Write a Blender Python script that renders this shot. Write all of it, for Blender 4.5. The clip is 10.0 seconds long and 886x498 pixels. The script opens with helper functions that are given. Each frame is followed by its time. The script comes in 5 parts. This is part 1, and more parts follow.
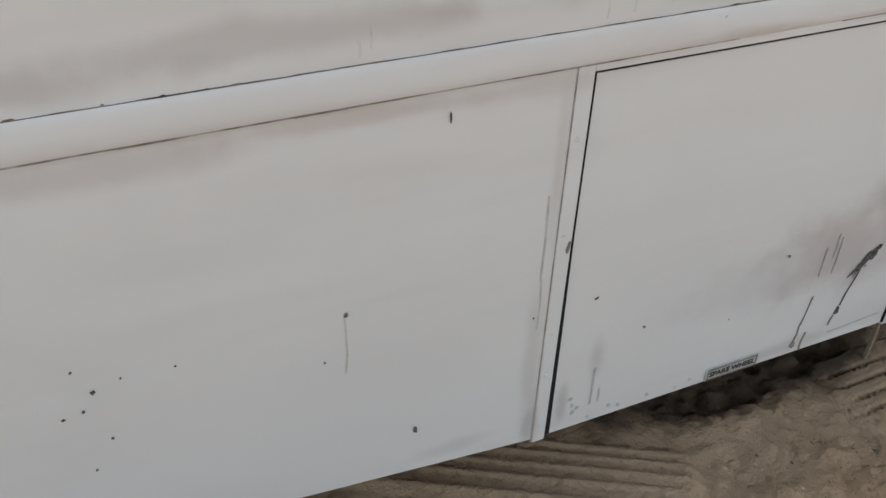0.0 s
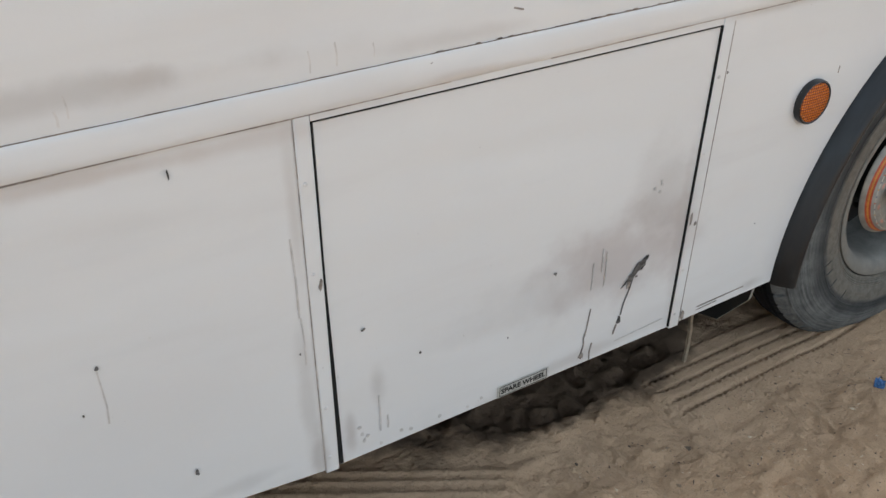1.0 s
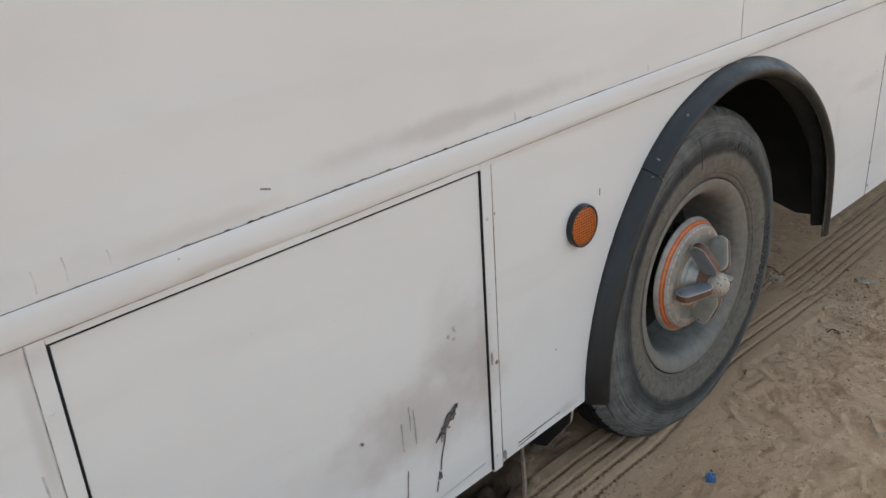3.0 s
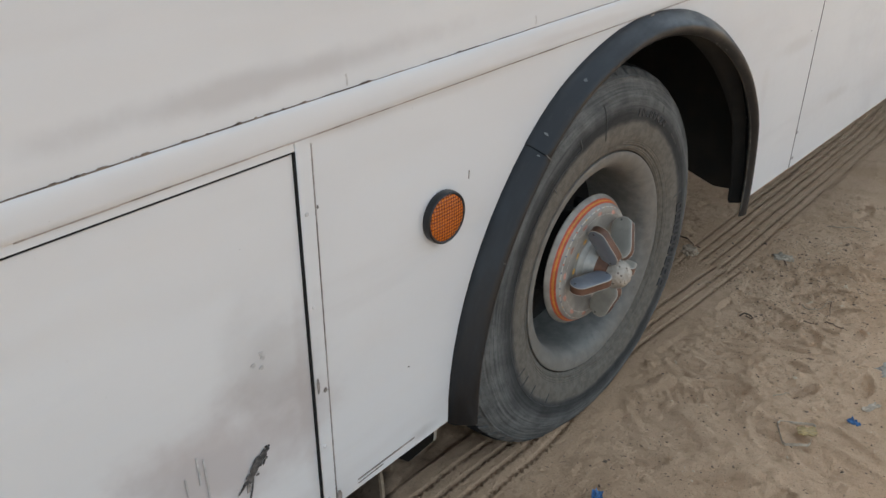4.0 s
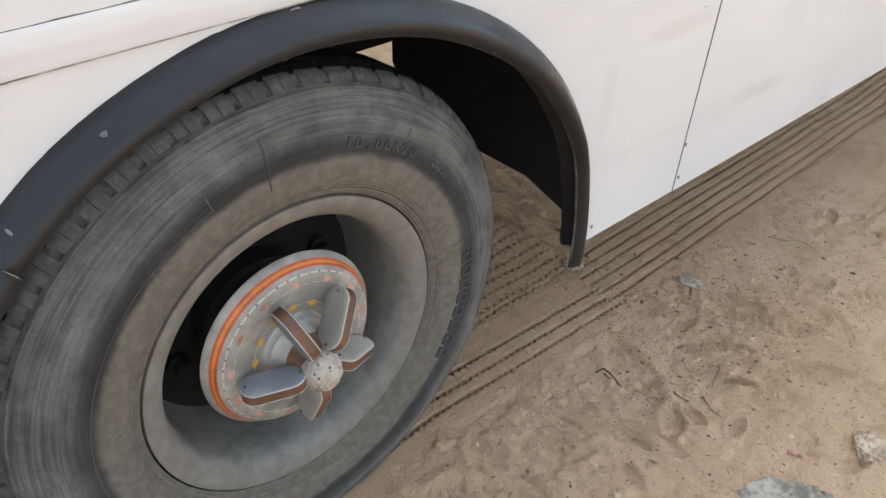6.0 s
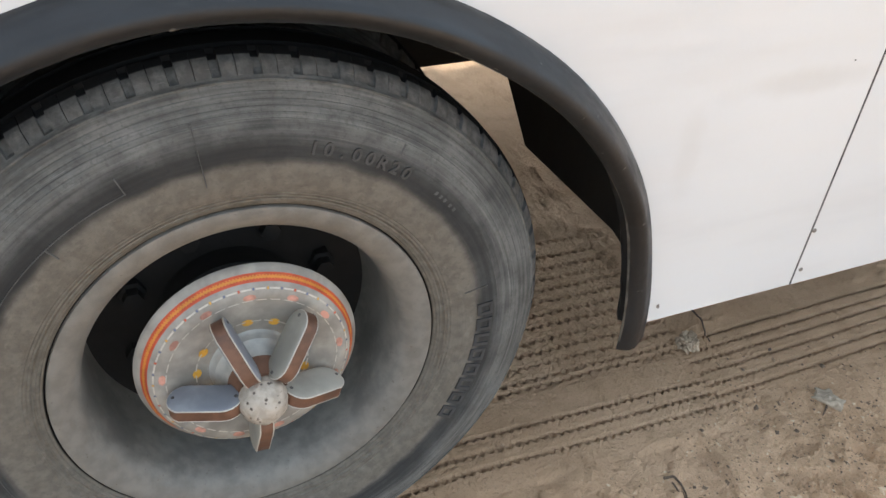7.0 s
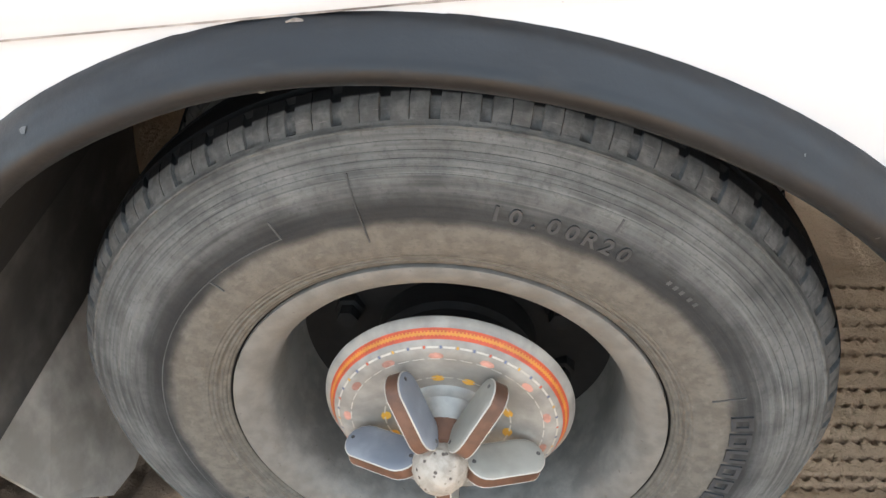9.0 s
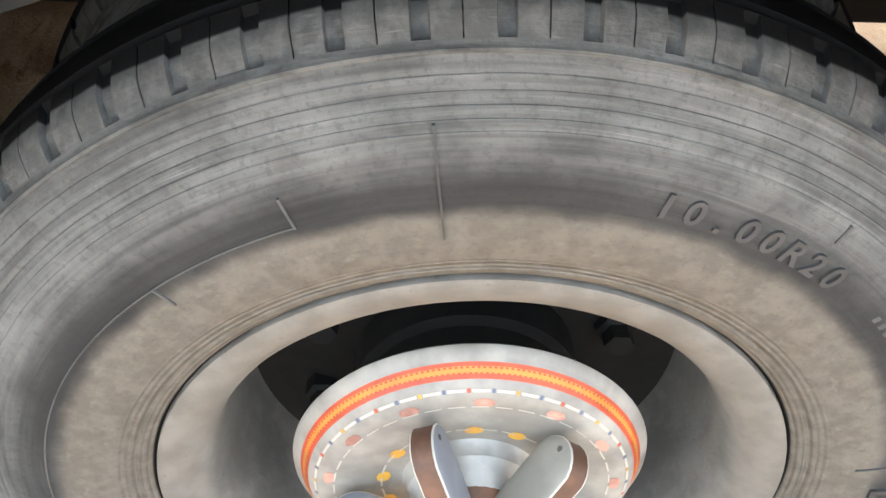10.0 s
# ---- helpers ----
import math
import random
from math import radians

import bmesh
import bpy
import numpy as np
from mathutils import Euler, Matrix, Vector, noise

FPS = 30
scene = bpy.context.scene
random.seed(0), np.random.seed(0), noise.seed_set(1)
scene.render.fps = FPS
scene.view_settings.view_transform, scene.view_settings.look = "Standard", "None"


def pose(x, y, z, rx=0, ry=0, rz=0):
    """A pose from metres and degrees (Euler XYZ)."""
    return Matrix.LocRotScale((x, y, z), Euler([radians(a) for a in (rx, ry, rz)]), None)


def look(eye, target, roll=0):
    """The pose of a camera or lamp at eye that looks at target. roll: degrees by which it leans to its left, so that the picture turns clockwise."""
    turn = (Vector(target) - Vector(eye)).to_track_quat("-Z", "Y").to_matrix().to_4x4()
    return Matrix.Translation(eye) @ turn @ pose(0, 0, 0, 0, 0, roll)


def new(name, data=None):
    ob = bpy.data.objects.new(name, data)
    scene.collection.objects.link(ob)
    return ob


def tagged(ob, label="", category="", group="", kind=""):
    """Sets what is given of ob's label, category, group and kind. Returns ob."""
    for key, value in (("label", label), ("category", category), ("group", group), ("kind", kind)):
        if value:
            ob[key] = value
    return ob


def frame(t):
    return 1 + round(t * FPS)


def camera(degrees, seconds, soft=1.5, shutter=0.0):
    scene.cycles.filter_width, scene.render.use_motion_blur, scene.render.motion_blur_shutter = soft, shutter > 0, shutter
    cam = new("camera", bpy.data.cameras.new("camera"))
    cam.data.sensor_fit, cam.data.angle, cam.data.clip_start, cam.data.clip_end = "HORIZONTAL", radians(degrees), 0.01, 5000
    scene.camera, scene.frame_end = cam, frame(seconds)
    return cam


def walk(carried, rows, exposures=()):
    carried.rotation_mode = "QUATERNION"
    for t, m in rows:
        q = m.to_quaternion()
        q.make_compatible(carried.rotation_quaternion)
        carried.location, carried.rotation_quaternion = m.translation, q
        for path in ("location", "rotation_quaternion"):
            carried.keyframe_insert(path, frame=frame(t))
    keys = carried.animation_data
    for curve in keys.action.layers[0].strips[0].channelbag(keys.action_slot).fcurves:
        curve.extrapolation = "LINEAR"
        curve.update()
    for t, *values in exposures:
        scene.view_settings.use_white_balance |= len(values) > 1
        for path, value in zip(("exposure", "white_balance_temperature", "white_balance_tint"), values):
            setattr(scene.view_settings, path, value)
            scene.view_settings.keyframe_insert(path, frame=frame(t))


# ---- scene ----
cam = camera(54.9, 10.0)
PATH = [
    (0, (-2.285, -0.817, 1.481), (-1.581, 0.669, 0.343), 1.8),
    (0.5, (-2.145, -0.935, 1.485), (-1.393, 0.51, 0.325), -1.6),
    (1, (-2.087, -0.998, 1.526), (-1.218, 0.46, 0.468), -0.2),
    (1.5, (-2.064, -1.028, 1.532), (-1.004, 0.392, 0.605), 0.5),
    (2, (-2.056, -1.015, 1.541), (-0.945, 0.373, 0.624), 0.0),
    (2.5, (-2.024, -1.027, 1.552), (-0.821, 0.367, 0.77), -4.0),
    (2.7, (-2.008, -1.031, 1.552), (-0.785, 0.355, 0.79), -4.8),
    (3.8, (-1.69, -0.867, 1.499), (-0.381, 0.335, 0.581), -1.0),
    (4, (-1.58, -0.86, 1.489), (-0.275, 0.33, 0.552), -0.6),
    (4.5, (-1.3, -0.904, 1.497), (-0.02, 0.298, 0.54), -1.1),
    (5, (-1.081, -0.907, 1.448), (0.188, 0.266, 0.441), -3.0),
    (5.5, (-0.782, -0.827, 1.442), (0.418, 0.284, 0.291), 3.0),
    (5.7, (-0.692, -0.813, 1.457), (0.509, 0.283, 0.292), 3.5),
    (6.8, (-0.203, -0.901, 1.394), (0.513, 0.573, 0.246), 0.6),
    (7, (-0.136, -0.855, 1.362), (0.564, 0.624, 0.213), 3.4),
    (7.5, (0.006, -0.708, 1.342), (0.576, 0.813, 0.176), 6.1),
    (8, (0.067, -0.655, 1.343), (0.155, 0.863, 0.044), -2.9),
    (8.5, (0.151, -0.631, 1.357), (0.033, 0.876, 0.047), -4.5),
    (9, (0.194, -0.603, 1.364), (-0.119, 0.909, 0.093), -9.4),
    (9.5, (0.122, -0.499, 1.294), (-0.192, 0.978, -0.018), -10.3),
    (10, (-0.043, -0.333, 1.176), (0.033, 1.134, -0.182), 2.9),
]
walk(cam, [(t, look(eye, target, roll)) for t, eye, target, roll in PATH],
     exposures=[(0.0, 0.62, 6540, 8), (0.5, 0.8, 6540, 8), (1.0, 0.92, 6500, 8), (1.5, 0.88, 6480, 8), (2.5, 0.8, 6430, 8), (4.0, 0.84, 6420, 8), (4.5, 0.94, 6420, 8), (5.0, 1.03, 6400, 9), (5.7, 1.36, 6600, 10), (7.0, 1.56, 6600, 10), (7.5, 1.72, 6600, 10), (8.0, 2.1, 6680, 10), (8.5, 2.2, 6680, 10), (9.0, 2.1, 6680, 10), (9.5, 2.22, 6680, 10), (10.0, 2.74, 6650, 10)])


# ---- light ----
SUN_UP, SUN_TURN = 60.0, 22.0
world = bpy.data.worlds.new("sky")
scene.world = world
world.use_nodes = True
wn = world.node_tree
sky = wn.nodes.new("ShaderNodeTexSky")
sky.sky_type, sky.sun_disc = "NISHITA", False
sky.sun_elevation, sky.sun_rotation = radians(SUN_UP), radians(SUN_TURN)
sky.air_density, sky.dust_density = 1.5, 5.0
haze = wn.nodes.new("ShaderNodeHueSaturation")
haze.inputs["Saturation"].default_value = 0.25
wn.links.new(sky.outputs[0], haze.inputs["Color"])
# a hazy dome: brightest towards the horizon
where = wn.nodes.new("ShaderNodeTexCoord")
axes = wn.nodes.new("ShaderNodeSeparateXYZ")
wn.links.new(where.outputs["Generated"], axes.inputs[0])
dome = wn.nodes.new("ShaderNodeMapRange")
dome.inputs["From Min"].default_value, dome.inputs["From Max"].default_value = 0.0, 1.0
dome.inputs["To Min"].default_value, dome.inputs["To Max"].default_value = 1.3, 0.9
wn.links.new(axes.outputs[2], dome.inputs["Value"])
veil = wn.nodes.new("ShaderNodeMix")
veil.data_type, veil.blend_type = "RGBA", "MULTIPLY"
veil.inputs[0].default_value = 1.0
veil.inputs[7].default_value = (0.862, 0.985, 1.1, 1.0)
wn.links.new(haze.outputs[0], veil.inputs[6])
lift = wn.nodes.new("ShaderNodeVectorMath")
lift.operation = "SCALE"
wn.links.new(veil.outputs[2], lift.inputs[0])
wn.links.new(dome.outputs[0], lift.inputs["Scale"])
wn.links.new(lift.outputs[0], wn.nodes["Background"].inputs[0])
wn.nodes["Background"].inputs[1].default_value = 0.15
sun_data = bpy.data.lights.new("sun", "SUN")
sun_data.energy, sun_data.angle, sun_data.color = 1.2, radians(1.0), (1.0, 0.96, 0.9)
sun = new("sun", sun_data)
sun.matrix_world = look((0, 0, 8), (0 - 8 * math.sin(radians(SUN_TURN)) / math.tan(radians(SUN_UP)), 0 - 8 * math.cos(radians(SUN_TURN)) / math.tan(radians(SUN_UP)), 0))


# ---- node helpers ----
class Mat:
    """A small writer of node materials."""

    def __init__(self, name, rough=0.5, metal=0.0, spec=0.5):
        self.m = bpy.data.materials.new(name)
        self.m.use_nodes = True
        self.t = self.m.node_tree
        self.b = self.t.nodes["Principled BSDF"]
        self.b.inputs["Roughness"].default_value = rough
        self.b.inputs["Metallic"].default_value = metal
        self.b.inputs["Specular IOR Level"].default_value = spec

    def node(self, kind, **sets):
        n = self.t.nodes.new(kind)
        for k, v in sets.items():
            n.inputs[k].default_value = v
        return n

    def link(self, a, b):
        self.t.links.new(a, b)

    def pos(self, local=False):
        if local:
            return self.t.nodes.new("ShaderNodeTexCoord").outputs["Object"]
        return self.t.nodes.new("ShaderNodeNewGeometry").outputs["Position"]

    def scaled(self, vec, sx, sy, sz):
        n = self.t.nodes.new("ShaderNodeMapping")
        n.inputs["Scale"].default_value = (sx, sy, sz)
        self.link(vec, n.inputs["Vector"])
        return n.outputs[0]

    def noise(self, vec, scale, detail=4.0, rough=0.55, distort=0.0):
        n = self.t.nodes.new("ShaderNodeTexNoise")
        n.inputs["Scale"].default_value, n.inputs["Detail"].default_value = scale, detail
        n.inputs["Roughness"].default_value, n.inputs["Distortion"].default_value = rough, distort
        self.link(vec, n.inputs["Vector"])
        return n.outputs["Fac"]

    def span(self, fac, a, b, lo=0.0, hi=1.0):
        n = self.t.nodes.new("ShaderNodeMapRange")
        n.interpolation_type = "SMOOTHSTEP"
        for k, v in (("From Min", a), ("From Max", b), ("To Min", lo), ("To Max", hi)):
            n.inputs[k].default_value = v
        self.link(fac, n.inputs["Value"])
        return n.outputs[0]

    def math(self, op, a, b=None):
        n = self.t.nodes.new("ShaderNodeMath")
        n.operation = op
        for i, v in enumerate((a, b)):
            if v is None:
                continue
            if isinstance(v, (int, float)):
                n.inputs[i].default_value = v
            else:
                self.link(v, n.inputs[i])
        return n.outputs[0]

    def mix(self, fac, a, b):
        n = self.t.nodes.new("ShaderNodeMix")
        n.data_type = "RGBA"
        for s, v in ((n.inputs[0], fac), (n.inputs[6], a), (n.inputs[7], b)):
            if isinstance(v, (int, float)):
                s.default_value = v
            elif isinstance(v, tuple):
                s.default_value = (*v, 1.0)
            else:
                self.link(v, s)
        return n.outputs[2]

    def split(self, vec):
        n = self.t.nodes.new("ShaderNodeSeparateXYZ")
        self.link(vec, n.inputs[0])
        return n.outputs

    def color(self, c):
        if isinstance(c, tuple):
            self.b.inputs["Base Color"].default_value = (*c, 1.0)
        else:
            self.link(c, self.b.inputs["Base Color"])

    def rough(self, r):
        self.link(r, self.b.inputs["Roughness"])

    def bump(self, height, depth, strength=1.0, under=None):
        n = self.t.nodes.new("ShaderNodeBump")
        n.inputs["Distance"].default_value, n.inputs["Strength"].default_value = depth, strength
        self.link(height, n.inputs["Height"])
        if under is not None:
            self.link(under, n.inputs["Normal"])
        self.link(n.outputs[0], self.b.inputs["Normal"])
        return n.outputs[0]


def plain(name, color, rough=0.5, metal=0.0, vary=0.25, scale=30.0, depth=0.001, other=None):
    """A surface with grain and patches at two sizes."""
    m = Mat(name, rough, metal)
    p = m.pos()
    f = m.noise(p, scale, 6.0)
    g = m.noise(p, scale / 7.0, 3.0)
    dark = tuple(c * (1 - vary) for c in color)
    light = other or tuple(min(1.0, c * (1 + vary)) for c in color)
    m.color(m.mix(m.span(m.math("ADD", f, g), 0.75, 1.25), dark, light))
    m.rough(m.span(f, 0.3, 0.7, max(0.05, rough - 0.1), min(1.0, rough + 0.1)))
    m.bump(f, depth, 0.6)
    return m.m


# ---- materials ----
def paint_material():
    """Aged white coach paint with faint grime, dust runs and soft dents."""
    m = Mat("white_paint", 0.5)
    p = m.pos()
    broad = m.noise(p, 2.2, 3.0)
    fine = m.noise(p, 38.0, 5.0)
    runs = m.noise(m.scaled(p, 4.0, 4.0, 7.0), 1.0, 5.0)
    grime = m.math("MULTIPLY", m.span(broad, 0.45, 0.75), m.span(runs, 0.35, 0.75))
    c = m.mix(m.span(m.noise(p, 0.9, 2.0), 0.35, 0.65), (0.7, 0.697, 0.69), (0.655, 0.65, 0.646))
    c = m.mix(m.math("MULTIPLY", grime, 0.3), c, (0.54, 0.5, 0.465))
    # soft horizontal bands: shading of the wavy sheet put into the colour
    bands = m.noise(m.scaled(p, 1.3, 1.0, 9.0), 1.0, 4.0)
    c = m.mix(m.math("MULTIPLY", m.span(bands, 0.5, 0.72), 0.3), c, (0.565, 0.55, 0.54))
    x, y, z = m.split(p)

    def smudge(cx, cz, rx, rz, amount, tone):
        nonlocal c
        dx = m.math("DIVIDE", m.math("SUBTRACT", x, cx), rx)
        dz = m.math("DIVIDE", m.math("SUBTRACT", z, cz), rz)
        d = m.math("SQRT", m.math("ADD", m.math("MULTIPLY", dx, dx), m.math("MULTIPLY", dz, dz)))
        d = m.math("ADD", d, m.math("MULTIPLY", m.math("SUBTRACT", m.noise(p, 9.0, 4.0), 0.5), 1.3))
        c = m.mix(m.math("MULTIPLY", m.span(d, 1.0, 0.15), amount), c, tone)

    smudge(-1.09, 0.655, 0.26, 0.14, 0.5, (0.36, 0.29, 0.27))
    smudge(-1.0, 0.77, 0.12, 0.15, 0.36, (0.38, 0.35, 0.33))
    smudge(-1.62, 0.57, 0.025, 0.07, 0.4, (0.4, 0.38, 0.36))
    smudge(-1.745, 0.6, 0.022, 0.22, 0.4, (0.45, 0.43, 0.41))
    smudge(-1.735, 0.93, 0.016, 0.16, 0.4, (0.46, 0.42, 0.39))
    smudge(-1.87, 0.475, 0.1, 0.02, 0.35, (0.45, 0.43, 0.41))
    smudge(-1.78, 1.06, 0.14, 0.022, 0.35, (0.5, 0.45, 0.42))
    smudge(-2.3, 1.05, 0.3, 0.03, 0.45, (0.46, 0.42, 0.39))
    smudge(-2.0, 1.062, 0.25, 0.018, 0.5, (0.45, 0.39, 0.35))
    smudge(-2.36, 1.145, 0.22, 0.03, 0.5, (0.4, 0.37, 0.35))
    smudge(-1.9, 1.17, 0.06, 0.022, 0.4, (0.42, 0.37, 0.34))
    smudge(-1.45, 1.09, 0.12, 0.012, 0.35, (0.5, 0.45, 0.41))
    smudge(-1.735, 0.47, 0.02, 0.08, 0.5, (0.4, 0.37, 0.35))
    smudge(-1.675, 0.49, 0.018, 0.06, 0.5, (0.36, 0.32, 0.3))
    smudge(-1.3, 0.63, 0.22, 0.09, 0.3, (0.44, 0.42, 0.41))
    smudge(-0.95, 0.7, 0.02, 0.24, 0.4, (0.42, 0.38, 0.36))
    smudge(-1.2, 0.45, 0.24, 0.022, 0.4, (0.44, 0.41, 0.39))
    smudge(-0.68, 1.085, 0.3, 0.012, 0.3, (0.5, 0.46, 0.43))
    smudge(-0.25, 1.115, 0.3, 0.012, 0.3, (0.52, 0.48, 0.45))
    smudge(-2.1, 1.165, 0.5, 0.03, 0.5, (0.42, 0.4, 0.38))
    smudge(-0.95, 1.178, 0.5, 0.028, 0.5, (0.43, 0.41, 0.4))
    smudge(-1.45, 1.145, 0.18, 0.02, 0.35, (0.48, 0.44, 0.41))
    smudge(0.655, 0.77, 0.03, 0.1, 0.13, (0.46, 0.4, 0.33))
    smudge(0.85, 0.865, 0.2, 0.03, 0.25, (0.46, 0.42, 0.37))
    smudge(1.26, 0.62, 0.16, 0.03, 0.3, (0.46, 0.43, 0.38))
    smudge(-0.7, 0.455, 0.05, 0.02, 0.5, (0.42, 0.4, 0.38))
    foot = m.math("MULTIPLY", m.span(z, 0.50, 0.42), m.span(runs, 0.45, 0.7))
    c = m.mix(m.math("MULTIPLY", foot, 0.3), c, (0.45, 0.41, 0.37))
    specks = m.noise(p, 150.0, 2.0)
    c = m.mix(m.math("MULTIPLY", m.span(specks, 0.74, 0.78), m.span(m.noise(p, 5.0, 2.0), 0.5, 0.62)), c, (0.3, 0.27, 0.25))
    m.color(c)
    m.rough(m.span(m.math("ADD", fine, grime), 0.3, 1.2, 0.42, 0.68))
    low = m.bump(m.noise(m.scaled(p, 0.6, 1.0, 2.6), 3.2, 2.0), 0.014, 0.5)
    m.bump(fine, 0.0006, 0.4, low)
    return m.m


def tyre_material():
    """Dusty black rubber; the dust lies by rings round the wheel's axle."""
    m = Mat("tyre_rubber", 0.8, spec=0.18)
    p = m.pos(local=True)
    x, y, z = m.split(p)
    r = m.math("SQRT", m.math("ADD", m.math("MULTIPLY", x, x), m.math("MULTIPLY", z, z)))
    ang = m.math("ARCTAN2", z, x)
    up = m.math("MAXIMUM", m.math("DIVIDE", z, r), 0.0)
    r = m.math("MULTIPLY", r, m.math("ADD", m.math("MULTIPLY", m.math("MULTIPLY", up, up), m.span(r, 0.415, 0.455, 0.0, 0.031)), 1.0))

    def rings(across, around):
        v = m.t.nodes.new("ShaderNodeCombineXYZ")
        m.link(m.math("MULTIPLY", r, across), v.inputs[0])
        m.link(m.math("MULTIPLY", ang, around), v.inputs[1])
        return v.outputs[0]

    streak = m.math("ADD", m.math("MULTIPLY", m.noise(rings(150.0, 2.6), 1.0, 5.0), 0.5), m.math("MULTIPLY", m.noise(p, 15.0, 6.0), 0.5))
    blot = m.noise(p, 22.0, 6.0)
    broad = m.noise(p, 3.2, 3.0)
    rr = m.math("ADD", r, m.math("MULTIPLY", m.math("SUBTRACT", blot, 0.5), 0.02))
    c = m.mix(m.span(streak, 0.3, 0.7), (0.072, 0.073, 0.07), (0.235, 0.235, 0.223))
    # pale wiped arcs and dark scuffs
    c = m.mix(m.math("MULTIPLY", m.span(m.noise(rings(330.0, 1.4), 1.0, 3.0), 0.6, 0.74), m.span(broad, 0.42, 0.6, 0.1, 0.6)), c, (0.32, 0.32, 0.3))
    c = m.mix(m.math("MULTIPLY", m.span(m.noise(p, 55.0, 5.0), 0.56, 0.72), 0.35), c, (0.0808, 0.081, 0.0791))
    c = m.mix(m.math("MULTIPLY", m.span(m.noise(p, 150.0, 6.0, 0.7), 0.5, 0.66), 0.4), c, (0.075, 0.075, 0.072))
    c = m.mix(m.math("MULTIPLY", m.span(m.noise(rings(620.0, 4.0), 1.0, 4.0), 0.6, 0.72), m.span(m.noise(p, 12.0, 3.0), 0.45, 0.65, 0.0, 0.5)), c, (0.34, 0.338, 0.32))
    saw = m.math("FRACT", m.math("MULTIPLY", m.math("ADD", r, m.math("MULTIPLY", blot, 0.0012)), 100.0))
    ribbed = m.math("MULTIPLY", m.span(r, 0.416, 0.424), m.span(r, 0.478, 0.472))
    groove = m.math("MULTIPLY", m.span(saw, 0.89, 1.0), m.math("MULTIPLY", ribbed, m.span(m.noise(rings(40.0, 3.0), 1.0, 3.0), 0.38, 0.62, 0.0, 0.6)))
    c = m.mix(groove, c, (0.0539, 0.054, 0.0527))
    bare = m.math("MULTIPLY", m.span(rr, 0.357, 0.368), m.span(rr, 0.43, 0.384))
    c = m.mix(m.math("MULTIPLY", bare, m.span(broad, 0.35, 0.65, 0.95, 0.75)), c, (0.03, 0.03, 0.03))
    dust = m.math("MULTIPLY", m.span(rr, 0.376, 0.356), m.span(blot, 0.15, 0.5, 0.75, 1.0))
    soil = m.mix(m.span(m.noise(p, 60.0, 5.0), 0.35, 0.65), (0.138, 0.123, 0.101), (0.178, 0.159, 0.133))
    soil = m.mix(m.math("MULTIPLY", m.span(m.noise(p, 170.0, 6.0, 0.7), 0.52, 0.68), 0.4), soil, (0.09, 0.08, 0.066))
    soil = m.mix(m.math("MULTIPLY", m.span(m.noise(rings(90.0, 14.0), 1.0, 4.0), 0.55, 0.72), 0.4), soil, (0.24, 0.222, 0.19))
    c = m.mix(dust, c, soil)
    # chewed lip under the blocks
    lip = m.math("MULTIPLY", m.span(r, 0.4785, 0.4805), m.span(r, 0.4855, 0.483))
    c = m.mix(m.math("MULTIPLY", lip, m.span(m.noise(rings(300.0, 9.0), 1.0, 4.0), 0.35, 0.65, 0.0, 0.8)), c, m.mix(m.span(blot, 0.4, 0.6), (0.2, 0.196, 0.184), (0.06, 0.058, 0.054)))
    # dusty block faces; the running surface is painted black for shade under the arch
    face = m.mix(m.span(m.noise(m.scaled(p, 1, 0.5, 1), 90.0, 6.0, 0.6), 0.35, 0.7), (0.13, 0.129, 0.124), (0.205, 0.203, 0.193))
    face = m.mix(m.math("MULTIPLY", m.span(m.noise(rings(420.0, 16.0), 1.0, 4.0), 0.6, 0.74), 0.6), face, (0.31, 0.3, 0.28))
    c = m.mix(m.span(r, 0.4845, 0.487), c, face)
    run = m.math("MULTIPLY", m.span(r, 0.486, 0.489), m.span(m.math("ADD", y, m.math("MULTIPLY", blot, 0.004)), 0.1205, 0.124))
    c = m.mix(run, c, (0.013, 0.013, 0.0135))
    c = m.mix(m.span(r, 0.2945, 0.2925), c, (0.008, 0.008, 0.008))
    m.color(c)
    low = m.bump(m.math("MULTIPLY", m.math("MULTIPLY", m.span(saw, 0.0, 0.9), m.span(saw, 1.0, 0.9)), ribbed), 0.0009, 0.6)
    bead = m.math("MULTIPLY", m.math("SINE", m.math("MULTIPLY", r, 1140.0)), m.math("MULTIPLY", m.span(r, 0.295, 0.297), m.span(r, 0.324, 0.318)))
    low = m.bump(bead, 0.0009, 0.7, low)
    m.bump(m.math("ADD", m.noise(p, 160.0, 6.0, 0.65), m.math("MULTIPLY", m.noise(rings(330.0, 5.0), 1.0, 5.0), 0.8)), 0.0012, 0.7, low)
    return m.m


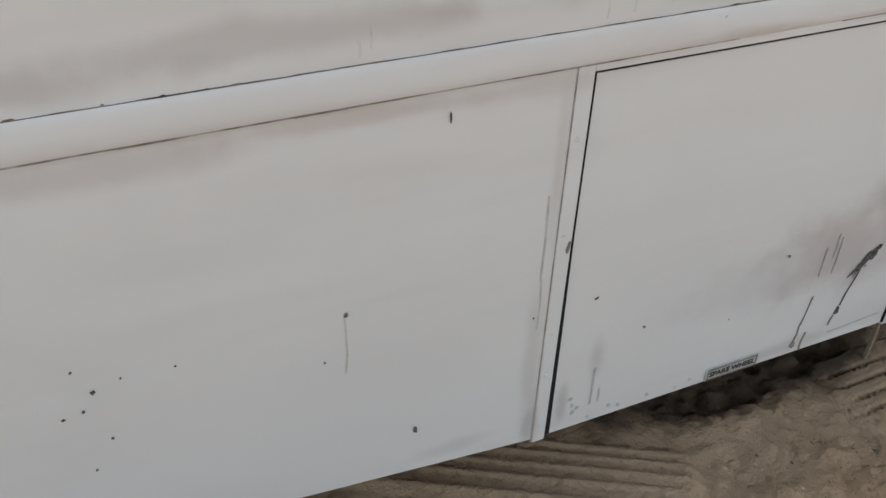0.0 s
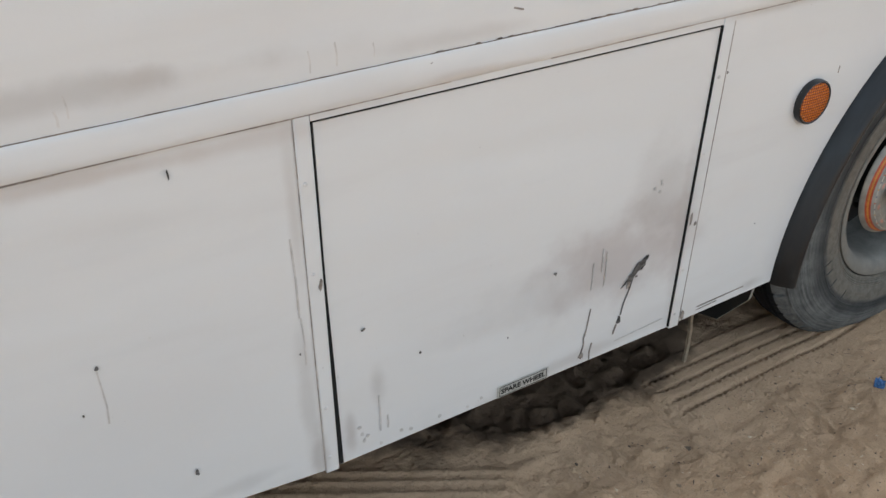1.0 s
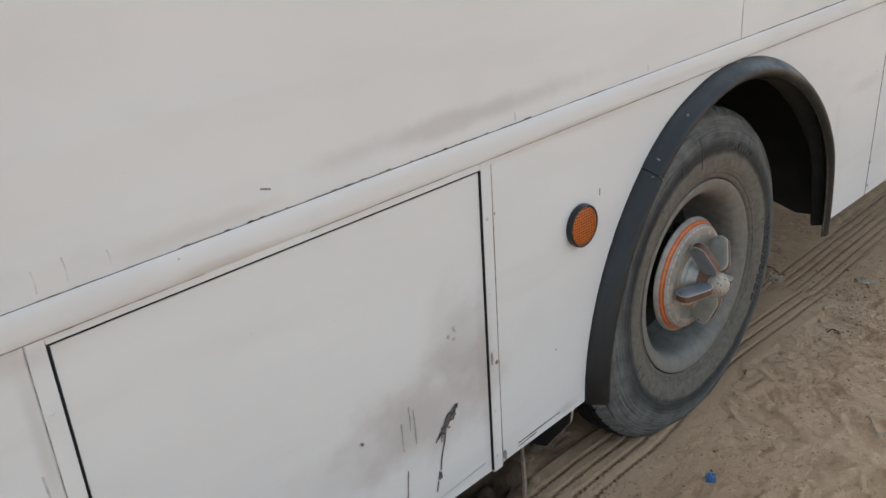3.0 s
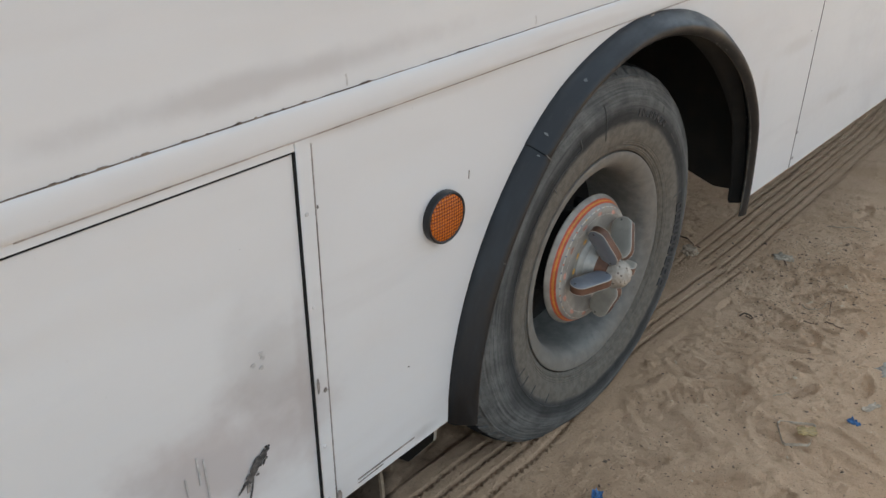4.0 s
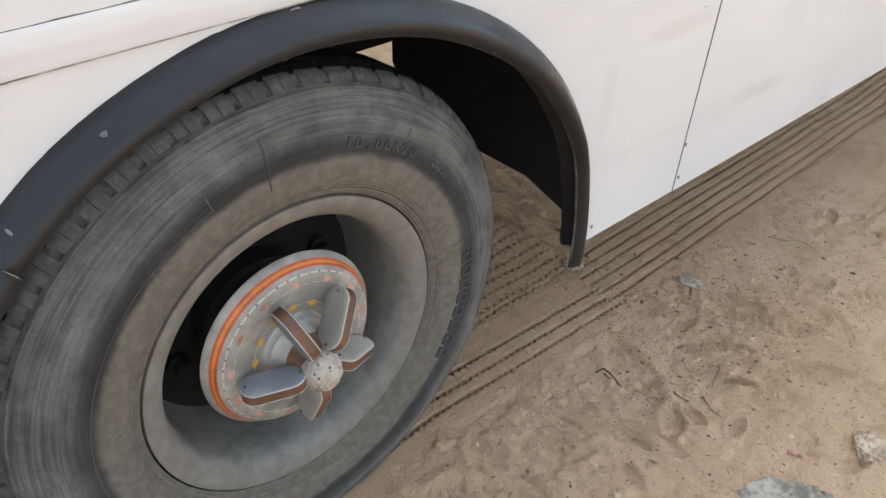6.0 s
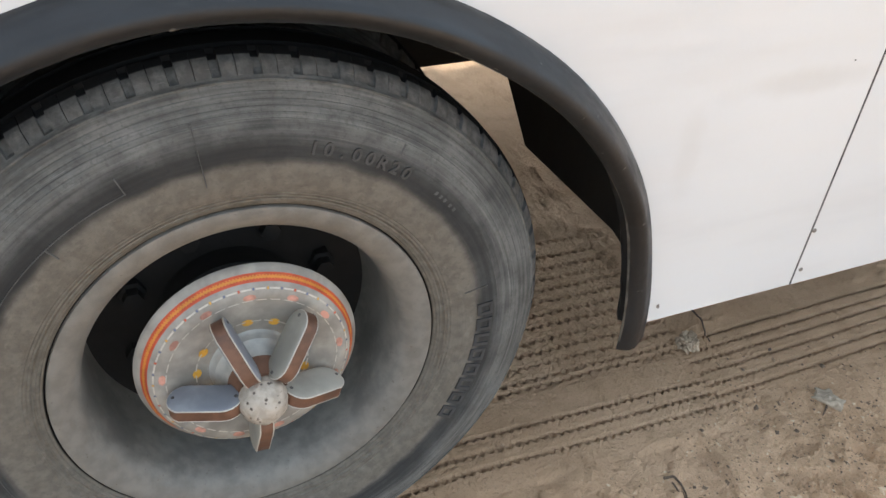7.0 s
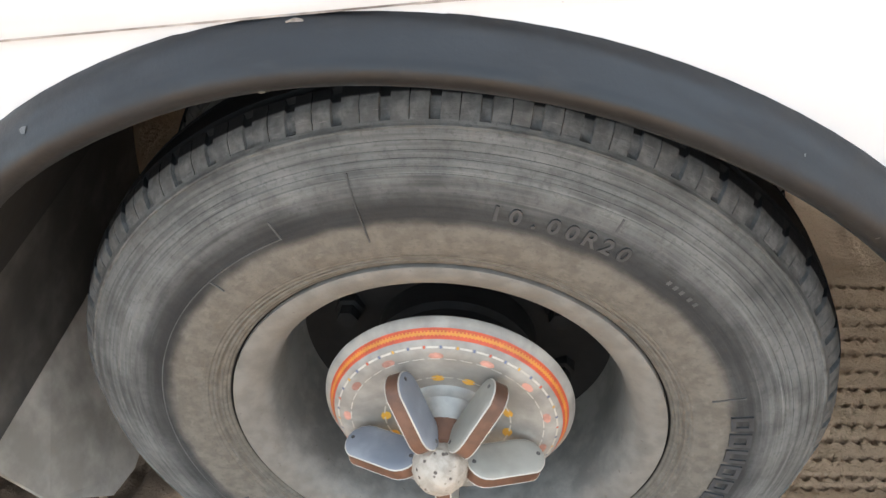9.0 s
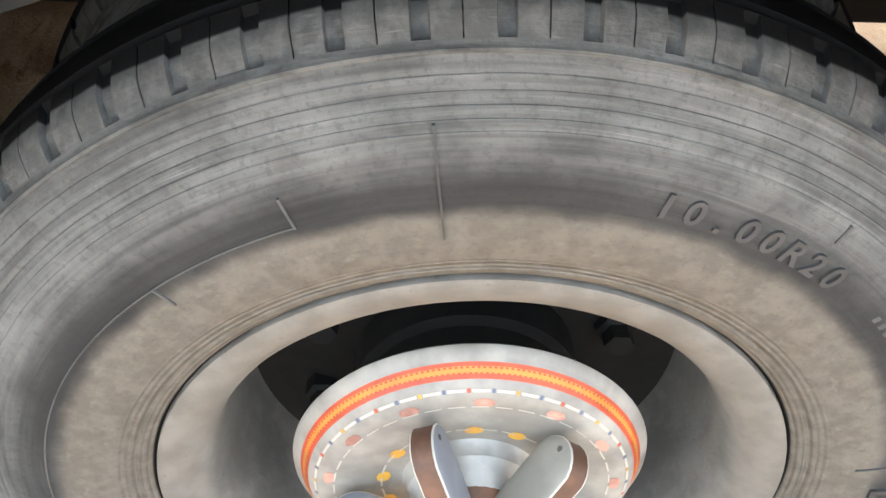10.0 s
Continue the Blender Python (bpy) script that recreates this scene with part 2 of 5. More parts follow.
def sand_material():
    m = Mat("sand", 0.95, spec=0.15)
    p = m.pos()
    big = m.noise(p, 1.7, 4.0)
    mid = m.noise(p, 14.0, 6.0)
    grain = m.noise(p, 260.0, 5.0, 0.65)
    crumb = m.noise(p, 85.0, 4.0, 0.6)
    c = m.mix(m.span(big, 0.35, 0.65), (0.58, 0.385, 0.24), (0.66, 0.452, 0.295))
    c = m.mix(m.math("MULTIPLY", m.span(mid, 0.5, 0.75), 0.5), c, (0.42, 0.275, 0.165))
    c = m.mix(m.math("MULTIPLY", m.span(grain, 0.55, 0.7), 0.6), c, (0.27, 0.185, 0.12))
    c = m.mix(m.math("MULTIPLY", m.span(crumb, 0.62, 0.74), 0.45), c, (0.62, 0.47, 0.34))
    c = m.mix(m.math("MULTIPLY", m.span(m.noise(p, 120.0, 3.0), 0.7, 0.76), 0.7), c, (0.66, 0.56, 0.45))
    # dark soil ellipse below the locker, with the shade there painted in
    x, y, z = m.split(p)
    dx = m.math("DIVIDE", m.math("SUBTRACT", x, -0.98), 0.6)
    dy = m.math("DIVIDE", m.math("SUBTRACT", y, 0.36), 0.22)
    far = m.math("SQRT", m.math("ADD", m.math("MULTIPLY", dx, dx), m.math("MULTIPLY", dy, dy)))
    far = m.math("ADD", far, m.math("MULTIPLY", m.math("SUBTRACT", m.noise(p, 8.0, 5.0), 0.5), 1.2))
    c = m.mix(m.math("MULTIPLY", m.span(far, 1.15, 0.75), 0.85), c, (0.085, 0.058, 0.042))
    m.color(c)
    low = m.bump(m.noise(p, 38.0, 7.0, 0.65), 0.01, 0.8)
    m.bump(m.math("ADD", grain, m.math("MULTIPLY", crumb, 1.4)), 0.0055, 1.0, low)
    return m.m


def rim_material():
    """Grey rim paint with beige dust settled on the outer flange."""
    m = Mat("rim_grey", 0.55)
    p = m.pos(local=True)
    x, y, z = m.split(p)
    f = m.noise(p, 40.0, 6.0)
    g = m.noise(p, 9.0, 4.0)
    c = m.mix(m.span(m.math("ADD", f, g), 0.75, 1.25), (0.15, 0.144, 0.13), (0.25, 0.24, 0.216))
    dust = m.math("MULTIPLY", m.span(m.math("ADD", y, m.math("MULTIPLY", g, 0.03)), 0.118, 0.096), 0.9)
    c = m.mix(dust, c, m.mix(m.span(f, 0.35, 0.65), (0.168, 0.152, 0.13), (0.222, 0.203, 0.175)))
    c = m.mix(m.math("MULTIPLY", m.span(m.noise(p, 130.0, 3.0), 0.68, 0.74), 0.6), c, (0.0997, 0.085, 0.0684))
    m.color(c)
    m.rough(m.span(f, 0.3, 0.7, 0.5, 0.8))
    m.bump(m.math("ADD", f, m.noise(p, 150.0, 3.0)), 0.0009, 0.6)
    return m.m


def knob_material():
    """Pale knob with small dark pits."""
    m = Mat("knob_white", 0.65)
    p = m.pos(local=True)
    v = m.t.nodes.new("ShaderNodeTexVoronoi")
    v.inputs["Scale"].default_value = 95.0
    m.link(p, v.inputs["Vector"])
    f = m.noise(p, 70.0, 4.0)
    c = m.mix(m.span(f, 0.35, 0.65), (0.38, 0.325, 0.265), (0.5, 0.435, 0.36))
    c = m.mix(m.math("MULTIPLY", m.span(v.outputs["Distance"], 0.3, 0.18), m.span(m.noise(p, 60.0, 2.0), 0.45, 0.55)), c, (0.1, 0.075, 0.06))
    m.color(c)
    m.bump(m.math("ADD", f, m.math("MULTIPLY", v.outputs["Distance"], 0.6)), 0.0025, 0.7)
    return m.m


def trim_material():
    """Weathered black rubber, wiped bare in places and greyed in others."""
    m = Mat("arch_rubber", 0.4, spec=0.15)
    p = m.pos()
    worn = m.noise(p, 7.0, 6.0, 0.65)
    fine = m.noise(p, 60.0, 6.0, 0.65)
    streak = m.noise(m.scaled(p, 14.0, 60.0, 14.0), 1.0, 5.0)
    c = m.mix(m.span(worn, 0.35, 0.65), (0.005, 0.006, 0.0076), (0.0105, 0.012, 0.0142))
    c = m.mix(m.math("MULTIPLY", m.span(streak, 0.56, 0.76), 0.4), c, (0.034, 0.035, 0.037))
    c = m.mix(m.math("MULTIPLY", m.span(fine, 0.66, 0.76), 0.35), c, (0.055, 0.053, 0.05))
    m.color(c)
    m.rough(m.span(m.math("ADD", worn, streak), 0.75, 1.25, 0.3, 0.58))
    m.bump(fine, 0.0007, 0.6, m.bump(worn, 0.004, 0.4))
    return m.m


PAINT = paint_material()
RUBBER = tyre_material()
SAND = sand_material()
TRIM = trim_material()
TRIM.node_tree.nodes["Principled BSDF"].inputs["Specular IOR Level"].default_value = 0.5
LINER = plain("black_liner", (0.012, 0.0115, 0.011), 0.9, 0.0, 0.4, 15.0, 0.003, (0.028, 0.025, 0.021))
FLAP = plain("dusty_flap", (0.4, 0.365, 0.318), 0.9, 0.0, 0.3, 16.0, 0.002, (0.52, 0.48, 0.425))
GREYED = plain("greyed_liner", (0.065, 0.061, 0.055), 0.9, 0.0, 0.5, 9.0, 0.003, (0.13, 0.121, 0.108))
RIM = rim_material()
UNDER = plain("dirty_underside", (0.085, 0.07, 0.055), 0.9, 0.0, 0.35, 12.0, 0.003, (0.14, 0.115, 0.09))
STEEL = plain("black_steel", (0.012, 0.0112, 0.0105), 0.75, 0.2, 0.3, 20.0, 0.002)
GAP = plain("black_gap", (0.004, 0.004, 0.004), 0.95)
CHIP = plain("chipped_paint", (0.06, 0.055, 0.052), 0.8, 0.0, 0.5, 120.0, 0.001, (0.17, 0.155, 0.145))
FAINT = plain("faint_run", (0.52, 0.5, 0.48), 0.5, 0.0, 0.2, 60.0, 0.0003)
DRIP = plain("dried_drip", (0.2, 0.168, 0.145), 0.7, 0.0, 0.4, 90.0, 0.0006, (0.36, 0.315, 0.28))
GRIME = plain("brown_grime", (0.23, 0.19, 0.165), 0.85, 0.0, 0.35, 50.0, 0.0004, (0.46, 0.41, 0.375))
SCREW = plain("painted_screw", (0.62, 0.61, 0.6), 0.45, 0.0, 0.2, 200.0, 0.0004)
PLATE = plain("nameplate_metal", (0.5, 0.5, 0.47), 0.4, 0.3, 0.2, 60.0, 0.0003)
INK = plain("black_ink", (0.006, 0.006, 0.006), 0.8)
WHITE_PLATE = plain("plate_white", (0.362, 0.332, 0.29), 0.45, 0.0, 0.3, 25.0, 0.0006, (0.458, 0.424, 0.372))
ORANGE = plain("plate_orange", (0.74, 0.31, 0.06), 0.45, 0.0, 0.15, 60.0, 0.0003)
RED = plain("plate_red", (0.62, 0.1, 0.045), 0.45, 0.0, 0.2, 60.0, 0.0003)
SPOT = plain("plate_spot", (0.52, 0.26, 0.2), 0.5, 0.0, 0.35, 90.0, 0.0003)
YELLOW = plain("plate_yellow", (0.7, 0.36, 0.05), 0.45, 0.0, 0.2, 60.0, 0.0003)
BLUE_DOT = plain("plate_blue", (0.13, 0.15, 0.24), 0.5, 0.0, 0.2, 60.0, 0.0003)
LINE_WHITE = plain("piping_white", (0.578, 0.53, 0.456), 0.5, 0.0, 0.1, 80.0, 0.0003)
BARE = plain("bare_rubber", (0.045, 0.045, 0.046), 0.7, 0.0, 0.3, 60.0, 0.0005)
DUSTED = plain("dusted_rubber", (0.062, 0.06, 0.058), 0.75, 0.0, 0.3, 60.0, 0.0005)
BROWN = plain("petal_brown", (0.15, 0.072, 0.043), 0.55, 0.0, 0.3, 50.0, 0.0005)
PETAL_BLUE = plain("petal_blue_grey", (0.247, 0.26, 0.293), 0.55, 0.0, 0.2, 18.0, 0.0006, (0.356, 0.362, 0.381))
PETAL_GREY = plain("petal_grey", (0.345, 0.324, 0.277), 0.55, 0.0, 0.2, 18.0, 0.0006, (0.432, 0.404, 0.345))
KNOB = knob_material()
SILVER = plain("silver_boss", (0.433, 0.419, 0.381), 0.45, 0.25, 0.2, 40.0, 0.0005)


# ---- mesh helpers ----
FINE = ("raised_mark", "grime_line", "trim_scuff", "sealant_line", "paint_chip", "drip_run", "scuff_mark", "mould_line", "dash_ring", "dot_ring", "paint_gouge")


def part(name, bm, material, parent=None, label="", smooth=True, sharp=40.0):
    """Links a bmesh as one mesh object, under a thing or a part."""
    if isinstance(bm, bpy.types.Mesh):
        me = bm
    else:
        me = bpy.data.meshes.new(name)
        bmesh.ops.recalc_face_normals(bm, faces=bm.faces)
        if smooth:
            lim = radians(sharp)
            for f in bm.faces:
                f.smooth = True
            for e in bm.edges:
                if len(e.link_faces) == 2 and e.calc_face_angle(0.0) > lim:
                    e.smooth = False
        bm.to_mesh(me)
        bm.free()
    mats = material if isinstance(material, (list, tuple)) else [material]
    if not me.materials:
        for mt in mats:
            me.materials.append(mt)
    ob = new(name, me)
    ob.parent = parent
    if label:
        ob["label"] = label
    if name in FINE:
        ob["kind"] = "stuff"
    return ob


def box(bm, x0, x1, y0, y1, z0, z1, bevel=0.0, mat=0):
    vs = [bm.verts.new((x, y, z)) for x in (x0, x1) for y in (y0, y1) for z in (z0, z1)]
    fs = [bm.faces.new([vs[i] for i in q]) for q in ((0, 1, 3, 2), (4, 6, 7, 5), (0, 4, 5, 1), (2, 3, 7, 6), (0, 2, 6, 4), (1, 5, 7, 3))]
    for f in fs:
        f.material_index = mat
    if bevel:
        es = {e for f in fs for e in f.edges}
        bmesh.ops.bevel(bm, geom=list(es), offset=bevel, segments=2, affect="EDGES", profile=0.6)
    return vs


def lathe(bm, profile, segs, mat=0, a0=0.0, a1=2 * math.pi, mats=None):
    """Turns (radius, y) pairs round the y axis."""
    full = abs(a1 - a0 - 2 * math.pi) < 1e-6
    n = segs if full else segs + 1
    rings = []
    for r, y in profile:
        if r < 1e-6:
            rings.append([bm.verts.new((0, y, 0))])
        else:
            rings.append([bm.verts.new((r * math.cos(a0 + (a1 - a0) * k / segs), y, r * math.sin(a0 + (a1 - a0) * k / segs))) for k in range(n)])
    for i in range(len(rings) - 1):
        a, b = rings[i], rings[i + 1]
        for k in range(segs):
            k2 = (k + 1) % n
            quad = [a[k % len(a)], a[k2 % len(a)], b[k2 % len(b)], b[k % len(b)]]
            quad = list(dict.fromkeys(quad))
            if len(quad) > 2:
                f = bm.faces.new(quad)
                f.material_index = mats[i] if mats else mat


def slab(bm, outline, y0, y1, mat=0):
    """A flat plate: an outline of (x, z) between two depths."""
    front = [bm.verts.new((x, y0, z)) for x, z in outline]
    back = [bm.verts.new((x, y1, z)) for x, z in outline]
    n = len(outline)
    fs = [bm.faces.new(front), bm.faces.new(back[::-1])]
    fs += [bm.faces.new((front[i], front[(i + 1) % n], back[(i + 1) % n], back[i])) for i in range(n)]
    for f in fs:
        f.material_index = mat
    return fs


def sweep(bm, sections, closed=True, mat=0, caps=True):
    """Skins a list of rings of points."""
    rings = [[bm.verts.new(p) for p in s] for s in sections]
    n = len(rings[0])
    for a, b in zip(rings, rings[1:]):
        for k in range(n if closed else n - 1):
            f = bm.faces.new((a[k], a[(k + 1) % n], b[(k + 1) % n], b[k]))
            f.material_index = mat
    if caps and closed:
        bm.faces.new(rings[0][::-1]).material_index = mat
        bm.faces.new(rings[-1]).material_index = mat


def text_mesh(words, size, depth, bold=0.0):
    cu = bpy.data.curves.new("letters", "FONT")
    cu.body, cu.size, cu.extrude, cu.align_x, cu.align_y = words, size, depth, "CENTER", "CENTER"
    cu.resolution_u, cu.offset = 3, bold
    ob = new("letters", cu)
    bpy.context.view_layer.update()
    me = bpy.data.meshes.new_from_object(ob.evaluated_get(bpy.context.evaluated_depsgraph_get()))
    bpy.data.objects.remove(ob)
    return me


# ---- bus body ----
bus = tagged(new("bus"), "old white bus with scuffed panels parked on sand", "bus")
WHEEL_X, WHEEL_Y, WHEEL_Z, WHEEL_SIZE = 0.0165, 0.0134, 0.4785, 0.97
RAIL_LOW, RAIL_TOP = 1.105, 1.11


def rail_low(x):
    return 1.1 + 0.0118 * min(x, 0.8)


def rail_top(x):
    return 1.148 + 0.0125 * min(x, 0.8)


BULGE = ((-20, 0.634), (0, 0.634), (15, 0.634), (30, 0.643), (45, 0.648), (60, 0.648), (75, 0.652), (88, 0.657), (98, 0.6615), (108, 0.663), (120, 0.664), (130, 0.659), (142, 0.652), (155, 0.647), (165, 0.6455), (180, 0.645), (200, 0.645))


def bulge(deg):
    """The arch flare's greatest radius at an angle."""
    k = 1
    while k < len(BULGE) - 3 and deg > BULGE[k + 1][0]:
        k += 1
    (a0, r0), (a1, r1), (a2, r2), (a3, r3) = BULGE[k - 1:k + 3]
    u = (deg - a1) / (a2 - a1)
    m1, m2 = (r2 - r0) / (a2 - a0) * (a2 - a1), (r3 - r1) / (a3 - a1) * (a2 - a1)
    return (2 * u ** 3 - 3 * u * u + 1) * r1 + (u ** 3 - 2 * u * u + u) * m1 + (3 * u * u - 2 * u ** 3) * r2 + (u ** 3 - u * u) * m2


def arch(a, inset=0.0):
    """The cut edge of the wheel arch at an angle, as x and z."""
    r = bulge(math.degrees(a)) - inset
    return WHEEL_X + r * math.cos(a), 0.44 + r * math.sin(a)


def skin(name, x0, x1, z0, z1, label="", lean=(0.0, 0.0), foot=0.0, y=0.0, rise=0.0):
    """A sheet-metal panel with a folded lower edge; foot: how far its lower edge climbs to its far end; rise: how far its top climbs; lean: of its two upright edges."""
    bm = bmesh.new()
    nx, nz = max(2, int((x1 - x0) / 0.08)), max(2, int((z1 - z0) / 0.08))
    grid = []
    for j in range(nz + 1):
        v = j / nz
        row = []
        for i in range(nx + 1):
            u = i / nx
            low = z0 + foot * (1 - u) ** 1.0
            xx = x0 + (x1 - x0) * u
            zz = low + (z1 + rise * u - low) * v
            edge = min(u, 1 - u, v, 1 - v)
            wob = 0.0018 * noise.noise((xx * 2.1, zz * 2.6, 3.3)) * min(1.0, edge * 8)
            row.append(bm.verts.new((xx + (lean[0] + (lean[1] - lean[0]) * u) * (zz - z0), y + wob, zz)))
        grid.append(row)
    for j in range(nz):
        for i in range(nx):
            bm.faces.new((grid[j][i], grid[j][i + 1], grid[j + 1][i + 1], grid[j + 1][i]))
    rim = grid[0] + [r[-1] for r in grid[1:]] + grid[-1][-2::-1] + [r[0] for r in grid[-2:0:-1]]
    back = [bm.verts.new((v.co.x, y + 0.022, v.co.z)) for v in rim]
    for k in range(len(rim)):
        k2 = (k + 1) % len(rim)
        bm.faces.new((rim[k], back[k], back[k2], rim[k2]))
    bm.faces.new(back)
    return part(name, bm, PAINT, bus, label)


skin("lower_panel", -4.2, -1.724, 0.43, RAIL_LOW, "white side panel with scattered paint chips", foot=0.26)
door = skin("locker_door", -1.6985, -0.9425, 0.429, 1.0655, "white spare wheel locker door, stained and chipped", lean=(0.007, 0.016), y=0.001, rise=0.006)
skin("lower_panel", 0.9645, 5.6, 0.456, RAIL_LOW, "white side panel with faint dust", lean=(0.065, 0.0))

bm = bmesh.new()
outline = [(-0.9, RAIL_LOW), (-0.91, 0.432), (arch(math.pi)[0], 0.437)]
outline += [arch(math.pi * (1 - k / 40)) for k in range(1, 40)]
outline += [(arch(0)[0], 0.458), (0.9605, 0.457), (1.0025, RAIL_LOW)]
slab(bm, outline, 0.0, 0.02)
part("wheel_panel", bm, PAINT, bus, "white panel cut out over the wheel", smooth=False)

for x0, x1, xl in ((-1.723, -1.699, -0.004), (-0.928, -0.901, -0.01)):
    bm = bmesh.new()
    vs = box(bm, x0, x1, -0.003, 0.02, 0.424, RAIL_LOW)
    for v in vs:
        v.co.x += xl * (RAIL_LOW - v.co.z) / 0.64
    bmesh.ops.bevel(bm, geom=bm.edges[:], offset=0.0015, segments=1, affect="EDGES")
    strip = part("door_pillar", bm, PAINT, bus, "white riveted strip with a dirty edge")
    for zz in (0.98, 0.83, 0.57, 0.46):
        bm = bmesh.new()
        lathe(bm, [(0.0036, 0.0), (0.0033, -0.0011), (0.0016, -0.0017), (0.0, -0.0018)], 10)
        sc = part("screw", bm, SCREW, strip)
        sc.matrix_basis = pose((x0 + x1) / 2 + xl * (RAIL_LOW - zz) / 0.64 - 0.003, -0.003, zz)

for gap_line, face in (([(-1.6995, 1.071), (-1.7005, 0.8), (-1.7035, 0.432), (-1.694, 0.432), (-1.6952, 0.66), (-1.6968, 0.82), (-1.6962, 1.071)], -0.0012), ([(-0.9318, 1.075), (-0.9285, 1.075), (-0.9385, 0.432), (-0.9418, 0.432)], -0.0025), ([(-1.6985, 1.0695), (-1.6985, 1.0668), (-0.929, 1.0728), (-0.929, 1.0755)], -0.0012)):
    bm = bmesh.new()
    slab(bm, gap_line, face, 0.0215)
    part("door_gap", bm, GAP, bus, "black gap round the locker door", smooth=False)
for sx0, sx1 in ((-1.7235, -1.7275), (-0.8995, -0.9095)):
    bm = bmesh.new()
    slab(bm, [(sx0 - 0.001, 1.078), (sx0 + 0.0008, 1.078), (sx1 + 0.0008, 0.43), (sx1 - 0.001, 0.43)], -0.0016, 0.001)
    part("seam_line", bm, GRIME, bus, "grimy line along the strip", smooth=False)
bm = bmesh.new()
slab(bm, [(0.9609, 0.4575), (0.9641, 0.4575), (1.0061, 1.1), (1.0029, 1.1)], -0.0008, 0.019)
part("panel_gap", bm, CHIP, bus, "dark seam between panels", smooth=False)
for rx, rz in ((0.9765, 0.571), (0.977, 0.487)):
    bm = bmesh.new()
    lathe(bm, [(0.0042, 0.0), (0.004, -0.0015), (0.002, -0.0022), (0.0, -0.0023)], 10)
    part("rivet", bm, DRIP, bus, "dirty rivet beside the seam").matrix_basis = pose(rx, 0.0, rz)
bm = bmesh.new()
slab(bm, [(-1.6985, RAIL_LOW), (-1.6985, 1.0695), (-0.929, 1.0755), (-0.929, RAIL_LOW)], -0.0015, 0.02)
part("door_header", bm, PAINT, bus, smooth=False)


def rail_section(x):
    w = 0.0012 * noise.noise((x * 3.0, 1.0, 0.5))
    low, h = rail_low(x), rail_top(x) - rail_low(x)
    pts = [(0.012, 0.0), (-0.003, 0.0), (-0.0044 + w, 0.04), (-0.0054 + w, 0.25), (-0.0058 + w, 0.45), (-0.0054 + w, 0.65), (-0.0044, 0.83), (-0.003, 0.95), (-0.0014, 1.0), (0.012, 1.0)]
    return [(x, y, low + h * t) for y, t in pts]


bm = bmesh.new()
sweep(bm, [rail_section(-4.2 + 0.06 * k) for k in range(164)])
part("rub_rail", bm, PAINT, bus, "white half-round rub rail with a grimy seam", sharp=60)

skin("upper_panel", -4.2, 0.003, RAIL_TOP - 0.02, 2.1, "white upper side panel with grey wipe marks", y=-0.001)
skin("upper_panel", 0.007, 5.6, RAIL_TOP - 0.02, 2.1, "white upper side panel with grey wipe marks", y=-0.001)
# crust of old sealant along the top of the rail
bm = bmesh.new()
rng = random.Random(4)
x = -3.2
while x < 3.0:
    w = rng.uniform(0.03, 0.09)
    thick = noise.noise((x * 1.3, 5.0, 0.0))
    h = 0.0003 + 0.0016 * max(0.0, thick) * rng.uniform(0.4, 1.0)
    slab(bm, [(x, rail_top(x) - 0.001), (x + w, rail_top(x + w) - 0.001), (x + w, rail_top(x + w) + h * 0.5), (x + w * 0.6, rail_top(x) + h), (x + w * 0.3, rail_top(x) + h * 0.7), (x, rail_top(x) + h * 0.5)], -0.0022 - 0.0004 * rng.random(), 0.0)
    for k in range(int(9 * max(0.0, thick + 0.2))):
        cx, cw, ch = x + rng.uniform(0, w), rng.uniform(0.002, 0.012), rng.uniform(0.0006, 0.0018)
        cz = rail_top(cx) + rng.uniform(-0.0005, 0.0008)
        slab(bm, [(cx, cz), (cx + cw, cz + rng.uniform(-0.001, 0.001)), (cx + cw * 0.8, cz + ch), (cx + cw * 0.2, cz + ch * 0.8)], -0.0024 - 0.0006 * rng.random(), -0.0008)
    x += w
part("sealant_line", bm, plain("old_sealant", (0.1, 0.07, 0.05), 0.95, 0.0, 0.4, 120.0, 0.001, (0.26, 0.2, 0.155)), bus, "cracked grey sealant line", smooth=False)

bm = bmesh.new()
for k in range(120):
    x0 = -3.4 + 0.06 * k
    if noise.noise((x0 * 1.7, 2.0, 0.0)) < -0.28:
        continue
    h = 0.0007 + 0.0014 * abs(noise.noise((x0 * 6, 0.0, 4.0)))
    slab(bm, [(x0, rail_low(x0) - h), (x0 + 0.06, rail_low(x0 + 0.06) - h), (x0 + 0.06, rail_low(x0 + 0.06) + 0.001), (x0, rail_low(x0) + 0.001)], -0.0038, 0.0)
part("grime_line", bm, GRIME, bus, "brown grime under the rail", smooth=False)
# rest of the shell
bm = bmesh.new()
box(bm, -4.2, 5.6, 0.03, 2.6, 2.1, 3.0, 0.12)
part("upper_body", bm, PAINT, bus)
# lower edge set higher on the right so sun reaches the sand behind
bm = bmesh.new()
box(bm, -4.2, 0.6, 2.56, 2.6, 0.25, 2.1)
box(bm, 0.6, 5.6, 2.56, 2.6, 0.85, 2.1)
part("far_side", bm, PAINT, bus)
# unseen board added under the far side to hold back the sun
bm = bmesh.new()
box(bm, -4.2, 0.4, 2.5, 2.555, -0.12, 0.5)
part("far_light_block", bm, LINER, bus)
for x in (-4.2, 5.56):
    bm = bmesh.new()
    box(bm, x, x + 0.04, 0.03, 2.555, 0.5, 2.1)
    part("end_wall", bm, PAINT, bus)
bm = bmesh.new()
box(bm, -4.16, 5.56, 0.03, 2.555, 1.14, 1.18)
part("underfloor", bm, UNDER, bus, "dirty steel underfloor")
